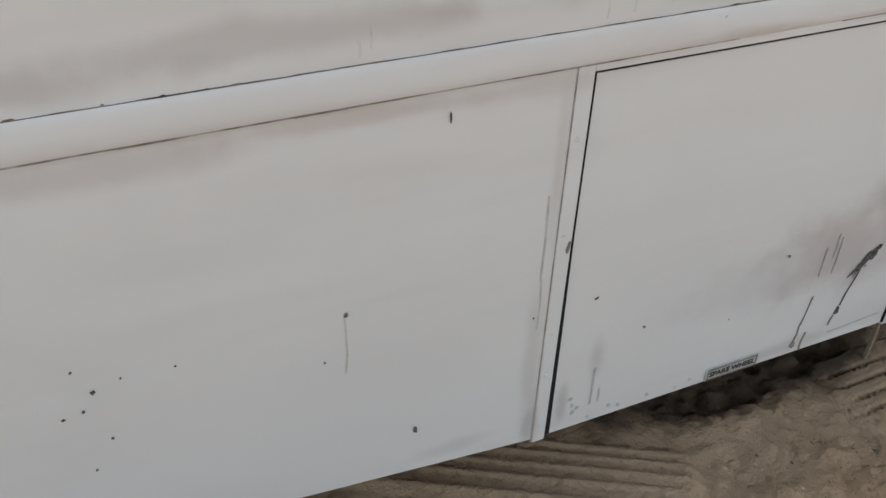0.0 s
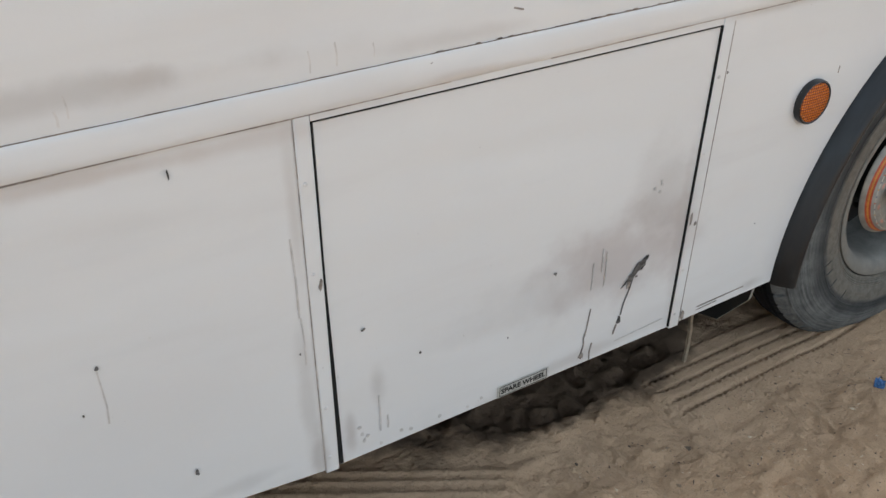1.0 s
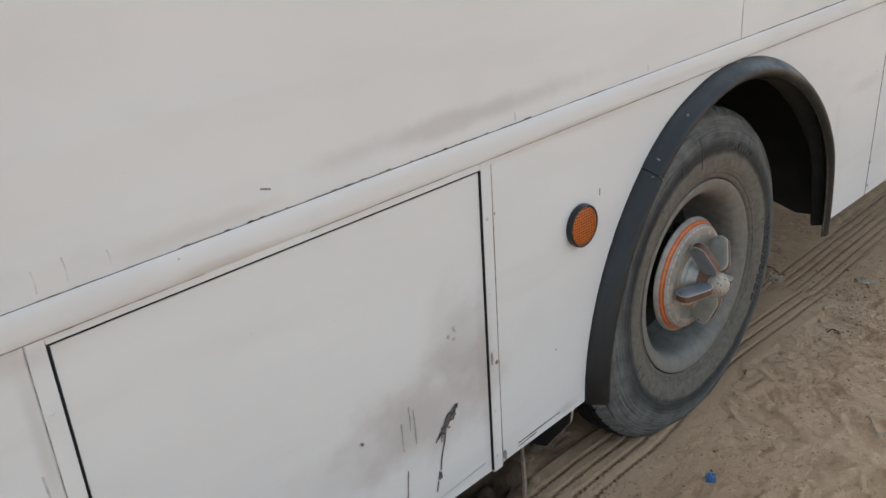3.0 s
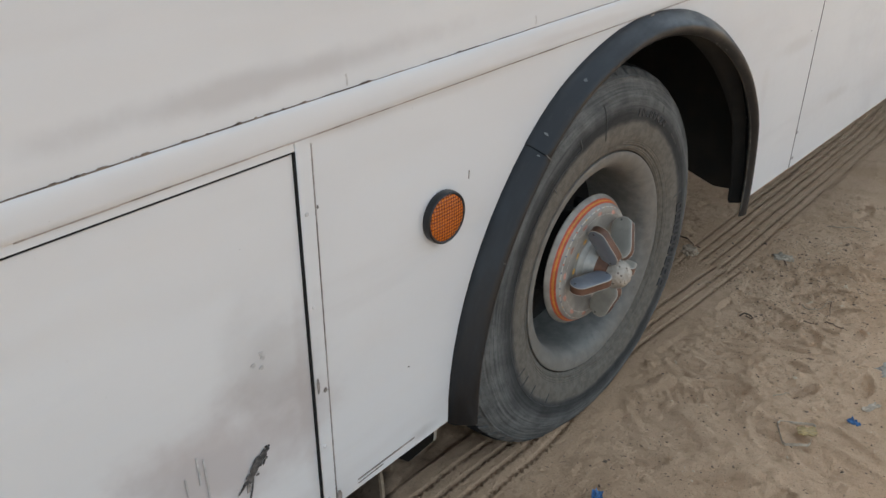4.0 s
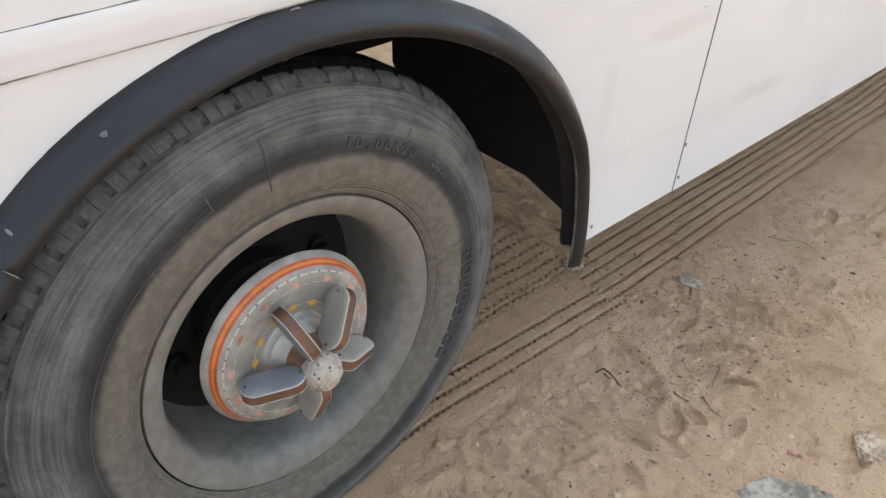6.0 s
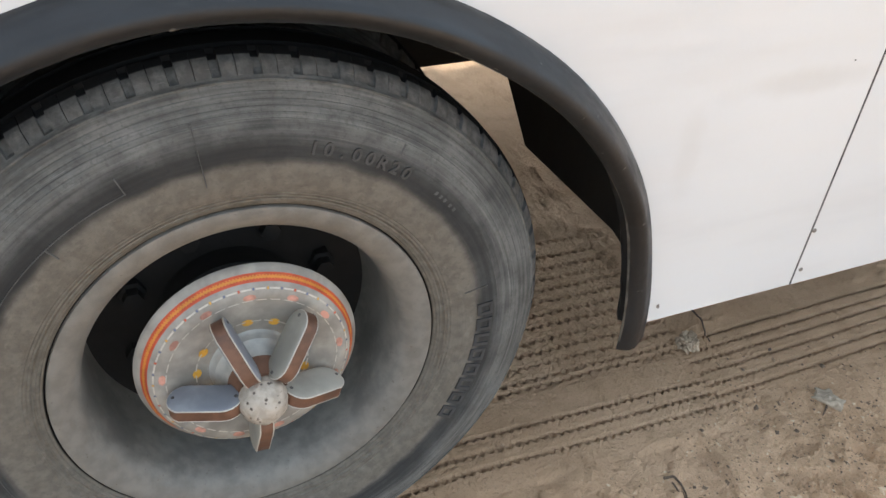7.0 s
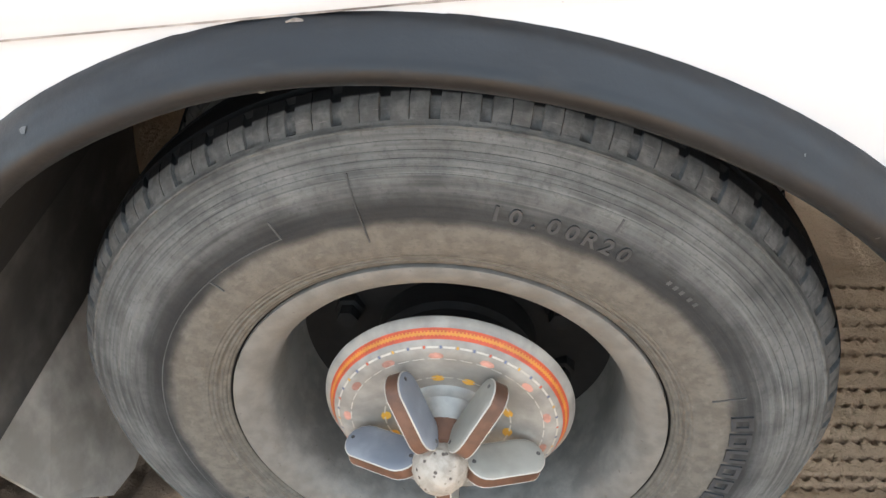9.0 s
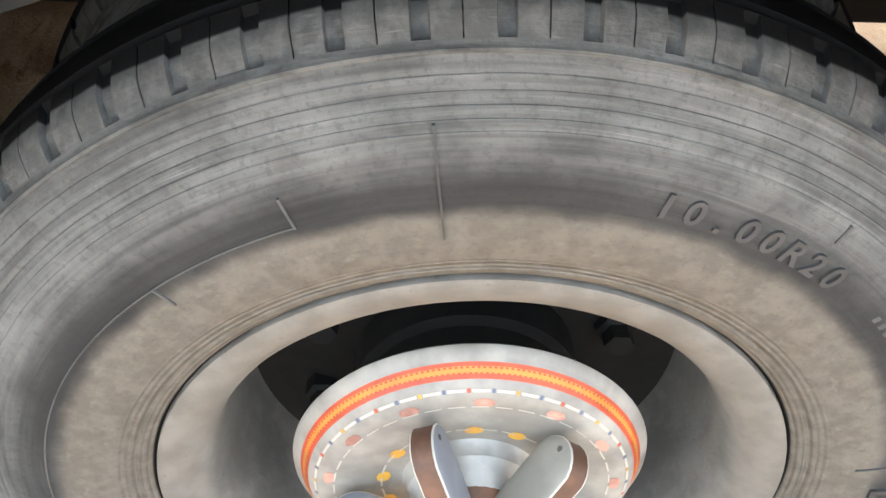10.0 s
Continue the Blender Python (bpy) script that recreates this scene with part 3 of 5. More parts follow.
# unseen boxes, added to keep light off the sand beneath them
for x0, x1 in ((-4.16, -1.75), (-1.69, -0.94)):
    bm = bmesh.new()
    box(bm, x0, x1, 0.03, 0.76, 0.45, 1.12, 0.01)
    part("locker_box", bm, UNDER, bus, "dirty steel locker box, unseen, added to block light below")
bm = bmesh.new()
sweep(bm, [[(x, y, z) for y, z in ((0.03, 0.44), (0.14, 0.43), (0.25, 0.464), (0.61, 0.463), (0.72, 0.58), (0.74, 1.12), (0.03, 1.12))] for x in (0.745, 0.75, 3.0, 5.5)])
part("locker_box", bm, LINER, bus, "black steel box behind the panel")
for y in (0.78, 1.55):
    bm = bmesh.new()
    box(bm, -4.1, 5.5, y, y + 0.07, 0.6, 0.95, 0.01)
    part("chassis_rail", bm, STEEL, bus)
bm = bmesh.new()
lathe(bm, [(0.0, 0.3), (0.06, 0.3), (0.065, 0.9), (0.17, 1.05), (0.19, 1.2), (0.17, 1.35), (0.065, 1.5), (0.06, 2.1), (0.0, 2.1)], 24)
part("axle", bm, STEEL, bus).matrix_basis = pose(WHEEL_X, 0, WHEEL_Z)

# ---- wheel arch ----
ARCH_N = 60


def arch_ring(a, leg=0.0):
    """The section of the arch trim, from the skin outwards and in under its lip."""
    pts = [(-0.002, 0.004), (0.001, -0.005), (0.004, -0.013), (0.011, -0.022), (0.019, -0.03), (0.027, -0.04), (0.035, -0.047), (0.045, -0.049), (0.054, -0.045), (0.062, -0.037), (0.066, -0.031), (0.064, -0.026), (0.054, -0.033), (0.046, -0.038), (0.018, 0.004)]
    low = min(1.0, max(0.0, (28.0 - math.degrees(a)) / 28.0))
    pts = [(d * (0.76 + 0.21 * low), y * (0.84 - 0.3 * low)) for d, y in pts]
    w = 0.0015 * noise.noise((a * 4, 0, 7.7)) + (0.0035 if a > radians(131.0) else 0.0)
    res = []
    for d, y in pts:
        px, pz = arch(a, d + w)
        res.append((px, y, pz + leg))
    return res


bm = bmesh.new()
turns = sorted([math.pi * k / ARCH_N for k in range(ARCH_N + 1)] + [radians(130.95), radians(131.05)], reverse=True)
secs = [arch_ring(a) for a in turns]
secs.insert(0, arch_ring(math.pi, -0.012))
secs.append(arch_ring(0.0, -0.008))
sweep(bm, secs)
trim = part("arch_trim", bm, TRIM, bus, "black rubber wheel arch flare with scuffs", sharp=50)

# lip strip: dust at the low end, a painted highlight further up
bm = bmesh.new()
strip = []
for k in range(36):
    deg = 1 + 1.95 * k
    ring = arch_ring(radians(deg))
    fade = 0.7 if k < 12 else max(0.12, 0.7 - 0.7 * (k - 12) / 11) * (0.6 + 0.4 * noise.noise((deg * 0.15, 3.0, 1.0)))
    px, pz = math.cos(radians(deg)), math.sin(radians(deg))
    strip.append([(q[0] - 0.0009 * px, q[1] - 0.0004, q[2] - 0.0009 * pz) for q in (Vector(ring[10]).lerp(Vector(ring[9]), 0.9 * fade), ring[10], ring[11])])
sweep(bm, strip, closed=False)
part("pale_edge", bm, plain("lip_dust_glint", (0.085, 0.077, 0.064), 0.95, 0.0, 0.5, 40.0, 0.001), trim, "pale dust and a painted highlight along the lower lip")


def on_trim(a, along):
    """A place on the trim's outer face and its way outwards."""
    ring = arch_ring(a)[3:11]
    k = min(len(ring) - 2, int(along * (len(ring) - 1)))
    f = along * (len(ring) - 1) - k
    p, q = Vector(ring[k]), Vector(ring[k + 1])
    u = (q - p).normalized()
    v = (Vector(arch_ring(a + 0.01)[3 + k]) - Vector(arch_ring(a)[3 + k])).normalized()
    n = u.cross(v).normalized()
    if n.y > 0:
        n = -n
    return p.lerp(q, f), u, v, n


bm = bmesh.new()
rng = random.Random(8)
for deg, along, w, h in ((131, 0.5, 0.004, 0.04), (131.6, 0.15, 0.006, 0.012), (128, 0.1, 0.01, 0.02), (116, 0.12, 0.02, 0.012), (96, 0.85, 0.012, 0.016), (95.6, 0.95, 0.008, 0.01), (74.8, 0.9, 0.016, 0.007), (71.4, 0.93, 0.016, 0.006), (70.6, 0.97, 0.016, 0.004), (66.3, 0.92, 0.02, 0.009), (64.3, 0.94, 0.016, 0.006), (61, 0.85, 0.012, 0.007),
                         (45, 0.3, 0.003, 0.008), (47, 0.62, 0.002, 0.011), (36, 0.55, 0.002, 0.014), (33, 0.4, 0.0025, 0.012), (25, 0.5, 0.003, 0.01), (12, 0.6, 0.002, 0.02), (150, 0.5, 0.002, 0.02), (160, 0.6, 0.003, 0.008), (56, 0.2, 0.003, 0.006), (40, 0.8, 0.004, 0.004)):
    p, u, v, n = on_trim(radians(deg), along)
    loop = []
    for k in range(7):
        t = 2 * math.pi * k / 7
        q = rng.uniform(0.5, 1.1) * 0.34
        loop.append(bm.verts.new(p + n * 0.0006 + v * (w * q * math.cos(t)) + u * (h * q * math.sin(t))))
    bm.faces.new(loop)
part("trim_scuff", bm, plain("pale_scuff", (0.13, 0.13, 0.125), 0.6, 0.0, 0.4, 80.0, 0.0004), trim, "pale scuffs and nicks", smooth=False)

def liner_section(deg):
    a = radians(deg)
    depth = 0.6 if deg > 62.0 else 0.036 + 0.06 * max(0.0, (deg - 25.0) / 37.0) + 0.004 * noise.noise((deg * 0.5, 0.0, 2.0))
    ex, ez = arch(a, 0.015)
    px, pz = arch(a, 0.034)
    qx, qz = arch(a, 0.028)
    rx, rz = arch(a, 0.009)
    sag = 0.004 * noise.noise((deg * 0.2, 1.0, 6.0))
    return [(ex, 0.0052, ez), (px, 0.03, pz), (px + sag, depth * 0.5 + 0.01, pz + sag), (px, depth, pz + 0.01), (qx, depth, qz + 0.01), (qx + sag, depth * 0.5 + 0.01, qz + sag), (qx, 0.03, qz), (rx, 0.0056, rz)]


for name, start, end, material, words in (("arch_liner", 152.0, 1.0, LINER, "black inner arch liner caked with dirt"), ("arch_liner", 174.0, 152.0, GREYED, "paler lower end of the inner arch liner")):
    bm = bmesh.new()
    count = int((start - end) / 2.2)
    sweep(bm, [liner_section(start + (end - start) * k / count) for k in range(count + 1)])
    part(name, bm, material, bus, words)

# flap ahead of the wheel and the strap hanging by it
bm = bmesh.new()
pts = [(0.03, 0.466), (0.06, 0.34), (0.15, 0.22), (0.22, 0.197), (0.36, 0.22), (0.36, 0.62), (0.26, 0.58), (0.2, 0.545), (0.08, 0.489)]
fr = [bm.verts.new((-0.6 + 0.02 * math.sin(z * 9), y, z)) for y, z in pts]
bk = [bm.verts.new((-0.608 + 0.02 * math.sin(z * 9), y, z)) for y, z in pts]
bm.faces.new(fr)
# back face takes black, the shade behind the flap put into colour
bm.faces.new(bk[::-1]).material_index = 1
for k in range(len(pts)):
    bm.faces.new((fr[k], bk[k], bk[(k + 1) % len(pts)], fr[(k + 1) % len(pts)]))
part("mud_flap", bm, [FLAP, LINER], bus, "dusty grey rubber mud flap", smooth=False)
bm = bmesh.new()
sweep(bm, [[(x - 0.645 + 0.006 * math.sin(k * 0.9), y + 0.185, 0.6 - 0.0535 * k) for x, y in ((-0.0038, -0.0038), (0.0038, -0.0038), (0.0038, 0.0038), (-0.0038, 0.0038))] for k in range(11)])
part("hanging_strap", bm, plain("worn_strap", (0.36, 0.27, 0.19), 0.85, 0.0, 0.3, 60.0, 0.001), bus, "worn grey strap reaching the sand", smooth=False)

# ---- side reflector ----
bm = bmesh.new()
lathe(bm, [(0.0, 0.0), (0.0455, 0.0), (0.0465, -0.006), (0.0455, -0.013), (0.043, -0.0145), (0.0405, -0.0125), (0.0, -0.011)], 48)
refl = part("side_reflector", bm, TRIM, bus, "round amber reflector in a black rim")
refl.matrix_basis = pose(-0.64, 0.0, 0.8755)
amber = Mat("amber_lens", 0.22)
p = amber.pos(local=True)
cells = amber.t.nodes.new("ShaderNodeTexVoronoi")
cells.inputs["Scale"].default_value, cells.inputs["Randomness"].default_value = 170.0, 0.1
amber.link(amber.scaled(p, 1, 0.0, 1), cells.inputs["Vector"])
amber.color(amber.mix(amber.span(cells.outputs["Distance"], 0.15, 0.65), (0.62, 0.15, 0.008), (0.14, 0.02, 0.002)))
amber.bump(cells.outputs["Distance"], 0.0025, 1.0)
bm = bmesh.new()
lathe(bm, [(0.0405, -0.0128), (0.036, -0.0142), (0.02, -0.0152), (0.0, -0.0155)], 48)
part("lens", bm, amber.m, refl, "amber faceted lens")

# ---- nameplate on the door ----
bm = bmesh.new()
box(bm, -0.059, 0.059, -0.0018, 0.0, -0.0135, 0.0135, 0.0006)
plate = part("nameplate", bm, PLATE, door, "small metal nameplate lettered spare wheel")
plate.matrix_basis = pose(-1.3155, -0.0005, 0.4445)
bm = bmesh.new()
for a, b, c, d in ((-0.055, 0.055, 0.0105, 0.0115), (-0.055, 0.055, -0.0115, -0.0105), (-0.055, -0.054, -0.0115, 0.0115), (0.054, 0.055, -0.0115, 0.0115)):
    box(bm, a, b, -0.0024, -0.0017, c, d)
tm = text_mesh("SPARE WHEEL", 0.0158, 0.0003, 0.0004)
bm2 = bmesh.new()
bm2.from_mesh(tm)
bmesh.ops.transform(bm2, matrix=pose(0, -0.0021, -0.0005, 90, 0, 0), verts=bm2.verts[:])
for v in bm2.verts:
    v.co.x *= 1.04
tmp = bpy.data.meshes.new("letters")
bm2.to_mesh(tmp)
bm2.free()
bm.from_mesh(tmp)
lab = part("lettering", bm, INK, door, "black letters", smooth=False)
lab.matrix_basis = plate.matrix_basis.copy()


# ---- wheel ----
SIDEWALL = [(0.289, 0.084), (0.2935, 0.078), (0.296, 0.0755), (0.303, 0.071), (0.306, 0.0715), (0.311, 0.0675), (0.316, 0.067), (0.322, 0.0635), (0.34, 0.0595), (0.356, 0.0585), (0.365, 0.0585), (0.376, 0.0575), (0.39, 0.0575), (0.405, 0.058), (0.42, 0.061), (0.436, 0.0665), (0.452, 0.0735), (0.464, 0.0795), (0.473, 0.0845), (0.479, 0.0885), (0.4805, 0.0875)]


def squeeze(r, a):
    """The worn tyre is a little out of round: flatter at its top."""
    t = min(1.0, max(0.0, (r - 0.42) / 0.045))
    return 1.0 - 0.03 * t * t * (3 - 2 * t) * max(0.0, math.sin(a)) ** 2


def tyre_mesh():
    """A worn truck tyre turned from its section, with shoulder blocks and slits."""
    half = SIDEWALL + [(0.4825, 0.0885), (0.4835, 0.0915), (0.486, 0.0945), (0.4875, 0.0965), (0.4925, 0.1015), (0.497, 0.1065), (0.5, 0.111), (0.5025, 0.117), (0.507, 0.131), (0.5085, 0.136), (0.496, 0.138), (0.496, 0.148), (0.509, 0.15), (0.51, 0.17)]
    prof = half + [(r, 0.34 - y) for r, y in half[-2::-1]]
    n = 58
    cuts = (0.0, 0.02, 0.22, 0.24, 0.617, 0.621, 0.633, 0.637)
    drop = (0.0, 0.85, 0.85, 0.0, 0.0, 1.1, 1.1, 0.0)
    cols = [((k + c + 0.5) * 2 * math.pi / n, d, k, c) for k in range(n) for c, d in zip(cuts, drop)]
    bm = bmesh.new()
    rows = []
    for r, y in prof:
        side = min(y, 0.34 - y)
        row = []
        for a, d, k, c in cols:
            rr, yy = r, y
            if r > 0.4865 and side < 0.134:
                dep = d * min(1.0, (r - 0.485) / 0.008) * (1.0 if side < 0.11 else 0.75)
                rr -= 0.007 * dep
                yy += (0.0015 if y < 0.17 else -0.0015) * dep
                rr += 0.0012 * math.sin(k * 7.3) * (1 - d)
            lump = 0.0012 * noise.noise((math.cos(a) * 5, math.sin(a) * 5, r * 9))
            rr *= squeeze(r, a)
            row.append(bm.verts.new((rr * math.cos(a), yy + lump, rr * math.sin(a))))
        rows.append(row)
    m = len(cols)
    for a, b in zip(rows, rows[1:]):
        for k in range(m):
            bm.faces.new((a[k], a[(k + 1) % m], b[(k + 1) % m], b[k]))
    me = bpy.data.meshes.new("tyre")
    bmesh.ops.recalc_face_normals(bm, faces=bm.faces)
    for f in bm.faces:
        f.smooth = True
    for e in bm.edges:
        if len(e.link_faces) == 2 and e.calc_face_angle(0.0) > radians(32):
            e.smooth = False
    bm.to_mesh(me)
    bm.free()
    me.materials.append(RUBBER)
    return me


def rim_bm():
    bm = bmesh.new()
    # inner disc near black: dark paint, with the dish's shade put in
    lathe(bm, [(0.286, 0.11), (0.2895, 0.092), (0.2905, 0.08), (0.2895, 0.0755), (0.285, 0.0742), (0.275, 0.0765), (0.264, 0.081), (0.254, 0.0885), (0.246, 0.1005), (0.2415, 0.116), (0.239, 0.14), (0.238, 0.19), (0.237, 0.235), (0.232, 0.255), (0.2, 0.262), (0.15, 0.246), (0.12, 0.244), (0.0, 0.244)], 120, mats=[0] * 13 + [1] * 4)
    return bm


TYRE = tyre_mesh()
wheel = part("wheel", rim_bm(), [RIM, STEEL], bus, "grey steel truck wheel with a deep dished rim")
wheel.matrix_basis = pose(WHEEL_X, WHEEL_Y, WHEEL_Z) @ Matrix.Scale(WHEEL_SIZE, 4)
part("tyre", TYRE, RUBBER, wheel, "worn dusty black truck tyre").matrix_basis = pose(0, 0, 0)
twin = part("wheel", wheel.data, RIM, bus, "inner twin wheel, dark and dusty")
twin.matrix_basis = pose(WHEEL_X, WHEEL_Y + 0.33, WHEEL_Z) @ Matrix.Scale(WHEEL_SIZE, 4)
part("tyre", TYRE, RUBBER, twin)

for y in (1.72, 2.05):
    far = part("wheel", wheel.data, RIM, bus, "dark twin wheel on the far side")
    far.matrix_basis = pose(WHEEL_X, WHEEL_Y + y, WHEEL_Z) @ Matrix.Scale(WHEEL_SIZE, 4)
    part("tyre", TYRE, RUBBER, far)

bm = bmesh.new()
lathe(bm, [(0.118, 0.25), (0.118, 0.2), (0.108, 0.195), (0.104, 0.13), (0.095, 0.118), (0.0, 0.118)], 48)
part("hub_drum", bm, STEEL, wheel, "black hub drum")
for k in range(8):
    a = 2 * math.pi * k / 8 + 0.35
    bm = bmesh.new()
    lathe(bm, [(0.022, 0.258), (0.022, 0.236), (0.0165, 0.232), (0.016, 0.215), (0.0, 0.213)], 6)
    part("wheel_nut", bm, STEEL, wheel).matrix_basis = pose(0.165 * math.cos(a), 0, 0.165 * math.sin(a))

PLATE_PROFILE = [(0.17, 0.1195), (0.1724, 0.1165), (0.1714, 0.113), (0.167, 0.1085), (0.1637, 0.1045), (0.1617, 0.1015), (0.158, 0.096), (0.1555, 0.0925), (0.1515, 0.0885), (0.145, 0.0845), (0.135, 0.0825), (0.116, 0.085), (0.092, 0.0905), (0.066, 0.095), (0.062, 0.091), (0.06, 0.081), (0.055, 0.077), (0.046, 0.058), (0.03, 0.055)]


def plate_y(r):
    for (r1, y1), (r2, y2) in zip(PLATE_PROFILE, PLATE_PROFILE[1:]):
        if r2 <= r <= r1:
            return y1 + (y2 - y1) * (r1 - r) / max(1e-9, r1 - r2)
    return PLATE_PROFILE[0][1]


bm = bmesh.new()
lathe(bm, PLATE_PROFILE, 96, mats=[4, 0, 0, 0, 1, 2, 1, 0, 0, 0, 0, 0, 0, 3, 3, 3, 3, 3])
part("hub_plate", bm, [WHITE_PLATE, RED, ORANGE, SILVER, CHIP], wheel, "white domed hub plate with an orange and red ring")


def ring_marks(name, r, count, width, height, mats, label, offset=0.0):
    """Short painted marks round the plate."""
    bm = bmesh.new()
    for k in range(count):
        a = 2 * math.pi * (k + offset) / count
        loop = []
        steps = 6 if height > 0.006 else 1
        pts = []
        if steps == 6:
            pts = [(0.5 * width * math.cos(t * math.pi / 4), 0.5 * height * math.sin(t * math.pi / 4)) for t in range(8)]
        else:
            pts = [(-width / 2, -height / 2), (width / 2, -height / 2), (width / 2, height / 2), (-width / 2, height / 2)]
        for u, v in pts:
            rr = r + v
            aa = a + u / r
            loop.append(bm.verts.new((rr * math.cos(aa), plate_y(rr) - 0.0007, rr * math.sin(aa))))
        bm.faces.new(loop).material_index = k % len(mats)
    part(name, bm, mats, wheel, label, smooth=False)


ring_marks("dash_ring", 0.1613, 210, 0.0026, 0.001, [RED], "toothed edge of the orange ring")
ring_marks("dash_ring", 0.1584, 210, 0.0026, 0.001, [RED], "toothed edge of the orange ring", 0.5)
ring_marks("dash_ring", 0.1482, 44, 0.0155, 0.0022, [LINE_WHITE], "ring of white dashes")
ring_marks("dot_ring", 0.1482, 44, 0.0028, 0.0034, [BLUE_DOT, YELLOW, BLUE_DOT, RED], "ring of blue, yellow and red ticks", 0.5)
ring_marks("dash_ring", 0.1304, 40, 0.015, 0.0016, [LINE_WHITE], "ring of white dashes")
ring_marks("dot_ring", 0.1357, 13, 0.02, 0.011, [SPOT], "ring of red spots", 0.2)
ring_marks("dash_ring", 0.086, 26, 0.016, 0.002, [LINE_WHITE], "ring of white dashes")
ring_marks("dot_ring", 0.084, 13, 0.018, 0.014, [YELLOW], "ring of yellow spots", 0.3)

bm = bmesh.new()
lathe(bm, [(0.047, 0.064), (0.046, 0.057), (0.042, 0.05), (0.037, 0.03), (0.0, 0.03)], 32)
part("hub_neck", bm, BROWN, wheel, "brown neck behind the knob")
bm = bmesh.new()
bmesh.ops.create_uvsphere(bm, u_segments=32, v_segments=20, radius=0.036)
for v in bm.verts:
    n = v.co.normalized()
    k = noise.voronoi(n * 4.2)[0][0]
    v.co += n * (0.0045 * min(1.0, k * 1.6) - 0.003)
knob = part("knob", bm, KNOB, wheel, "knobbly white centre knob")
knob.matrix_basis = pose(-0.003, 0.0175, -0.004)


def petal(angle, face):
    """A flat stadium-shaped paddle standing on edge between the knob and the plate."""
    ln, wd, th = 0.11, 0.055, 0.022
    bm = bmesh.new()
    out = []
    for k in range(20):
        t = 2 * math.pi * k / 20
        cx = (ln / 2 - wd / 2) * (1 if math.cos(t) > 0 else -1)
        out.append((cx + wd / 2 * math.cos(t), wd / 2 * math.sin(t)))

    def layer(z, k):
        return [(x * (1 - k / (ln / 2)), y * (1 - k / (wd / 2)), z) for x, y in out]

    h = th / 2
    levels = [(h + 0.0022, 0.009, 0), (h + 0.0012, 0.004, 0), (h - 0.0002, 0.0008, 0), (h - 0.0008, 0.0001, 2), (h - 0.0014, -0.0005, 2), (h - 0.002, -0.0001, 2), (h - 0.0024, 0.0004, 1), (-h + 0.0024, 0.0004, 1), (-h + 0.002, -0.0001, 2), (-h + 0.0014, -0.0005, 2), (-h + 0.0008, 0.0001, 2), (-h + 0.0002, 0.0008, 0), (-h - 0.0012, 0.004, 0), (-h - 0.0022, 0.009, 0)]
    rings = [[bm.verts.new(p) for p in layer(z, k)] for z, k, _ in levels]
    n = len(out)
    for i in range(len(rings) - 1):
        mt = levels[i + 1][2] if levels[i][2] == levels[i + 1][2] else (1 if 1 in (levels[i][2], levels[i + 1][2]) else 2)
        for k in range(n):
            bm.faces.new((rings[i][k], rings[i][(k + 1) % n], rings[i + 1][(k + 1) % n], rings[i + 1][k])).material_index = mt
    bm.faces.new(rings[0])
    bm.faces.new(rings[-1])
    ob = part("petal", bm, [face, BROWN, LINE_WHITE], wheel, "petal-shaped pad with brown edge and white piping", sharp=35)
    a = radians(angle)
    radial = Vector((math.cos(a), 0.0, math.sin(a)))
    axial = Vector((0, 1, 0))
    tilt = radians(22)
    ex = (radial * math.cos(tilt) + axial * math.sin(tilt)).normalized()
    ey = (axial * math.cos(tilt) - radial * math.sin(tilt)).normalized()
    ez = ex.cross(ey)
    c = radial * 0.082 + axial * 0.041
    ob.matrix_basis = Matrix((ex, ey, ez)).transposed().to_4x4()
    ob.matrix_basis.translation = c
    for sx in (-1, 1):
        for sz in (-1, 1):
            b2 = bmesh.new()
            lathe(b2, [(0.003, 0.001), (0.0028, -0.0008), (0.0012, -0.0012), (0.0, -0.0009)], 10)
            part("petal_screw", b2, CHIP, wheel).matrix_basis = ob.matrix_basis @ pose(sx * (ln / 2 - 0.009), 0, sz * (h + 0.0018), -90 * sz, 0, 0)


for ang, face in ((51, PETAL_GREY), (112, PETAL_BLUE), (184, PETAL_BLUE), (266, PETAL_GREY), (340, PETAL_GREY)):
    petal(ang, face)


def on_tyre(r):
    """Depth of the outer sidewall at a radius."""
    for (r1, y1), (r2, y2) in zip(SIDEWALL, SIDEWALL[1:]):
        if r1 <= r <= r2:
            return y1 + (y2 - y1) * (r - r1) / (r2 - r1)
    return 0.05


def raised(bm, r0, r1, a0, a1, proud=0.0012, steps=8):
    """A low ridge on the sidewall between two radii and two angles."""
    def p(r, a, d):
        return bm.verts.new((r * math.cos(a), on_tyre(r) - d, r * math.sin(a)))
    rows = []
    for k in range(steps + 1):
        a = a0 + (a1 - a0) * k / steps
        rows.append([p(r0, a, -0.002), p(r0, a, proud), p(r1, a, proud), p(r1, a, -0.002)])
    for a, b in zip(rows, rows[1:]):
        for k in range(3):
            bm.faces.new((a[k], a[k + 1], b[k + 1], b[k]))
    bm.faces.new(rows[0])
    bm.faces.new(rows[-1][::-1])


def spoke(bm, r0, r1, deg, wide, proud):
    """A radial mould line that follows the sidewall's curve."""
    n = max(1, int((r1 - r0) / 0.008))
    for k in range(n):
        raised(bm, r0 + (r1 - r0) * k / n, r0 + (r1 - r0) * (k + 1) / n, radians(deg), radians(deg + wide), proud, 1)


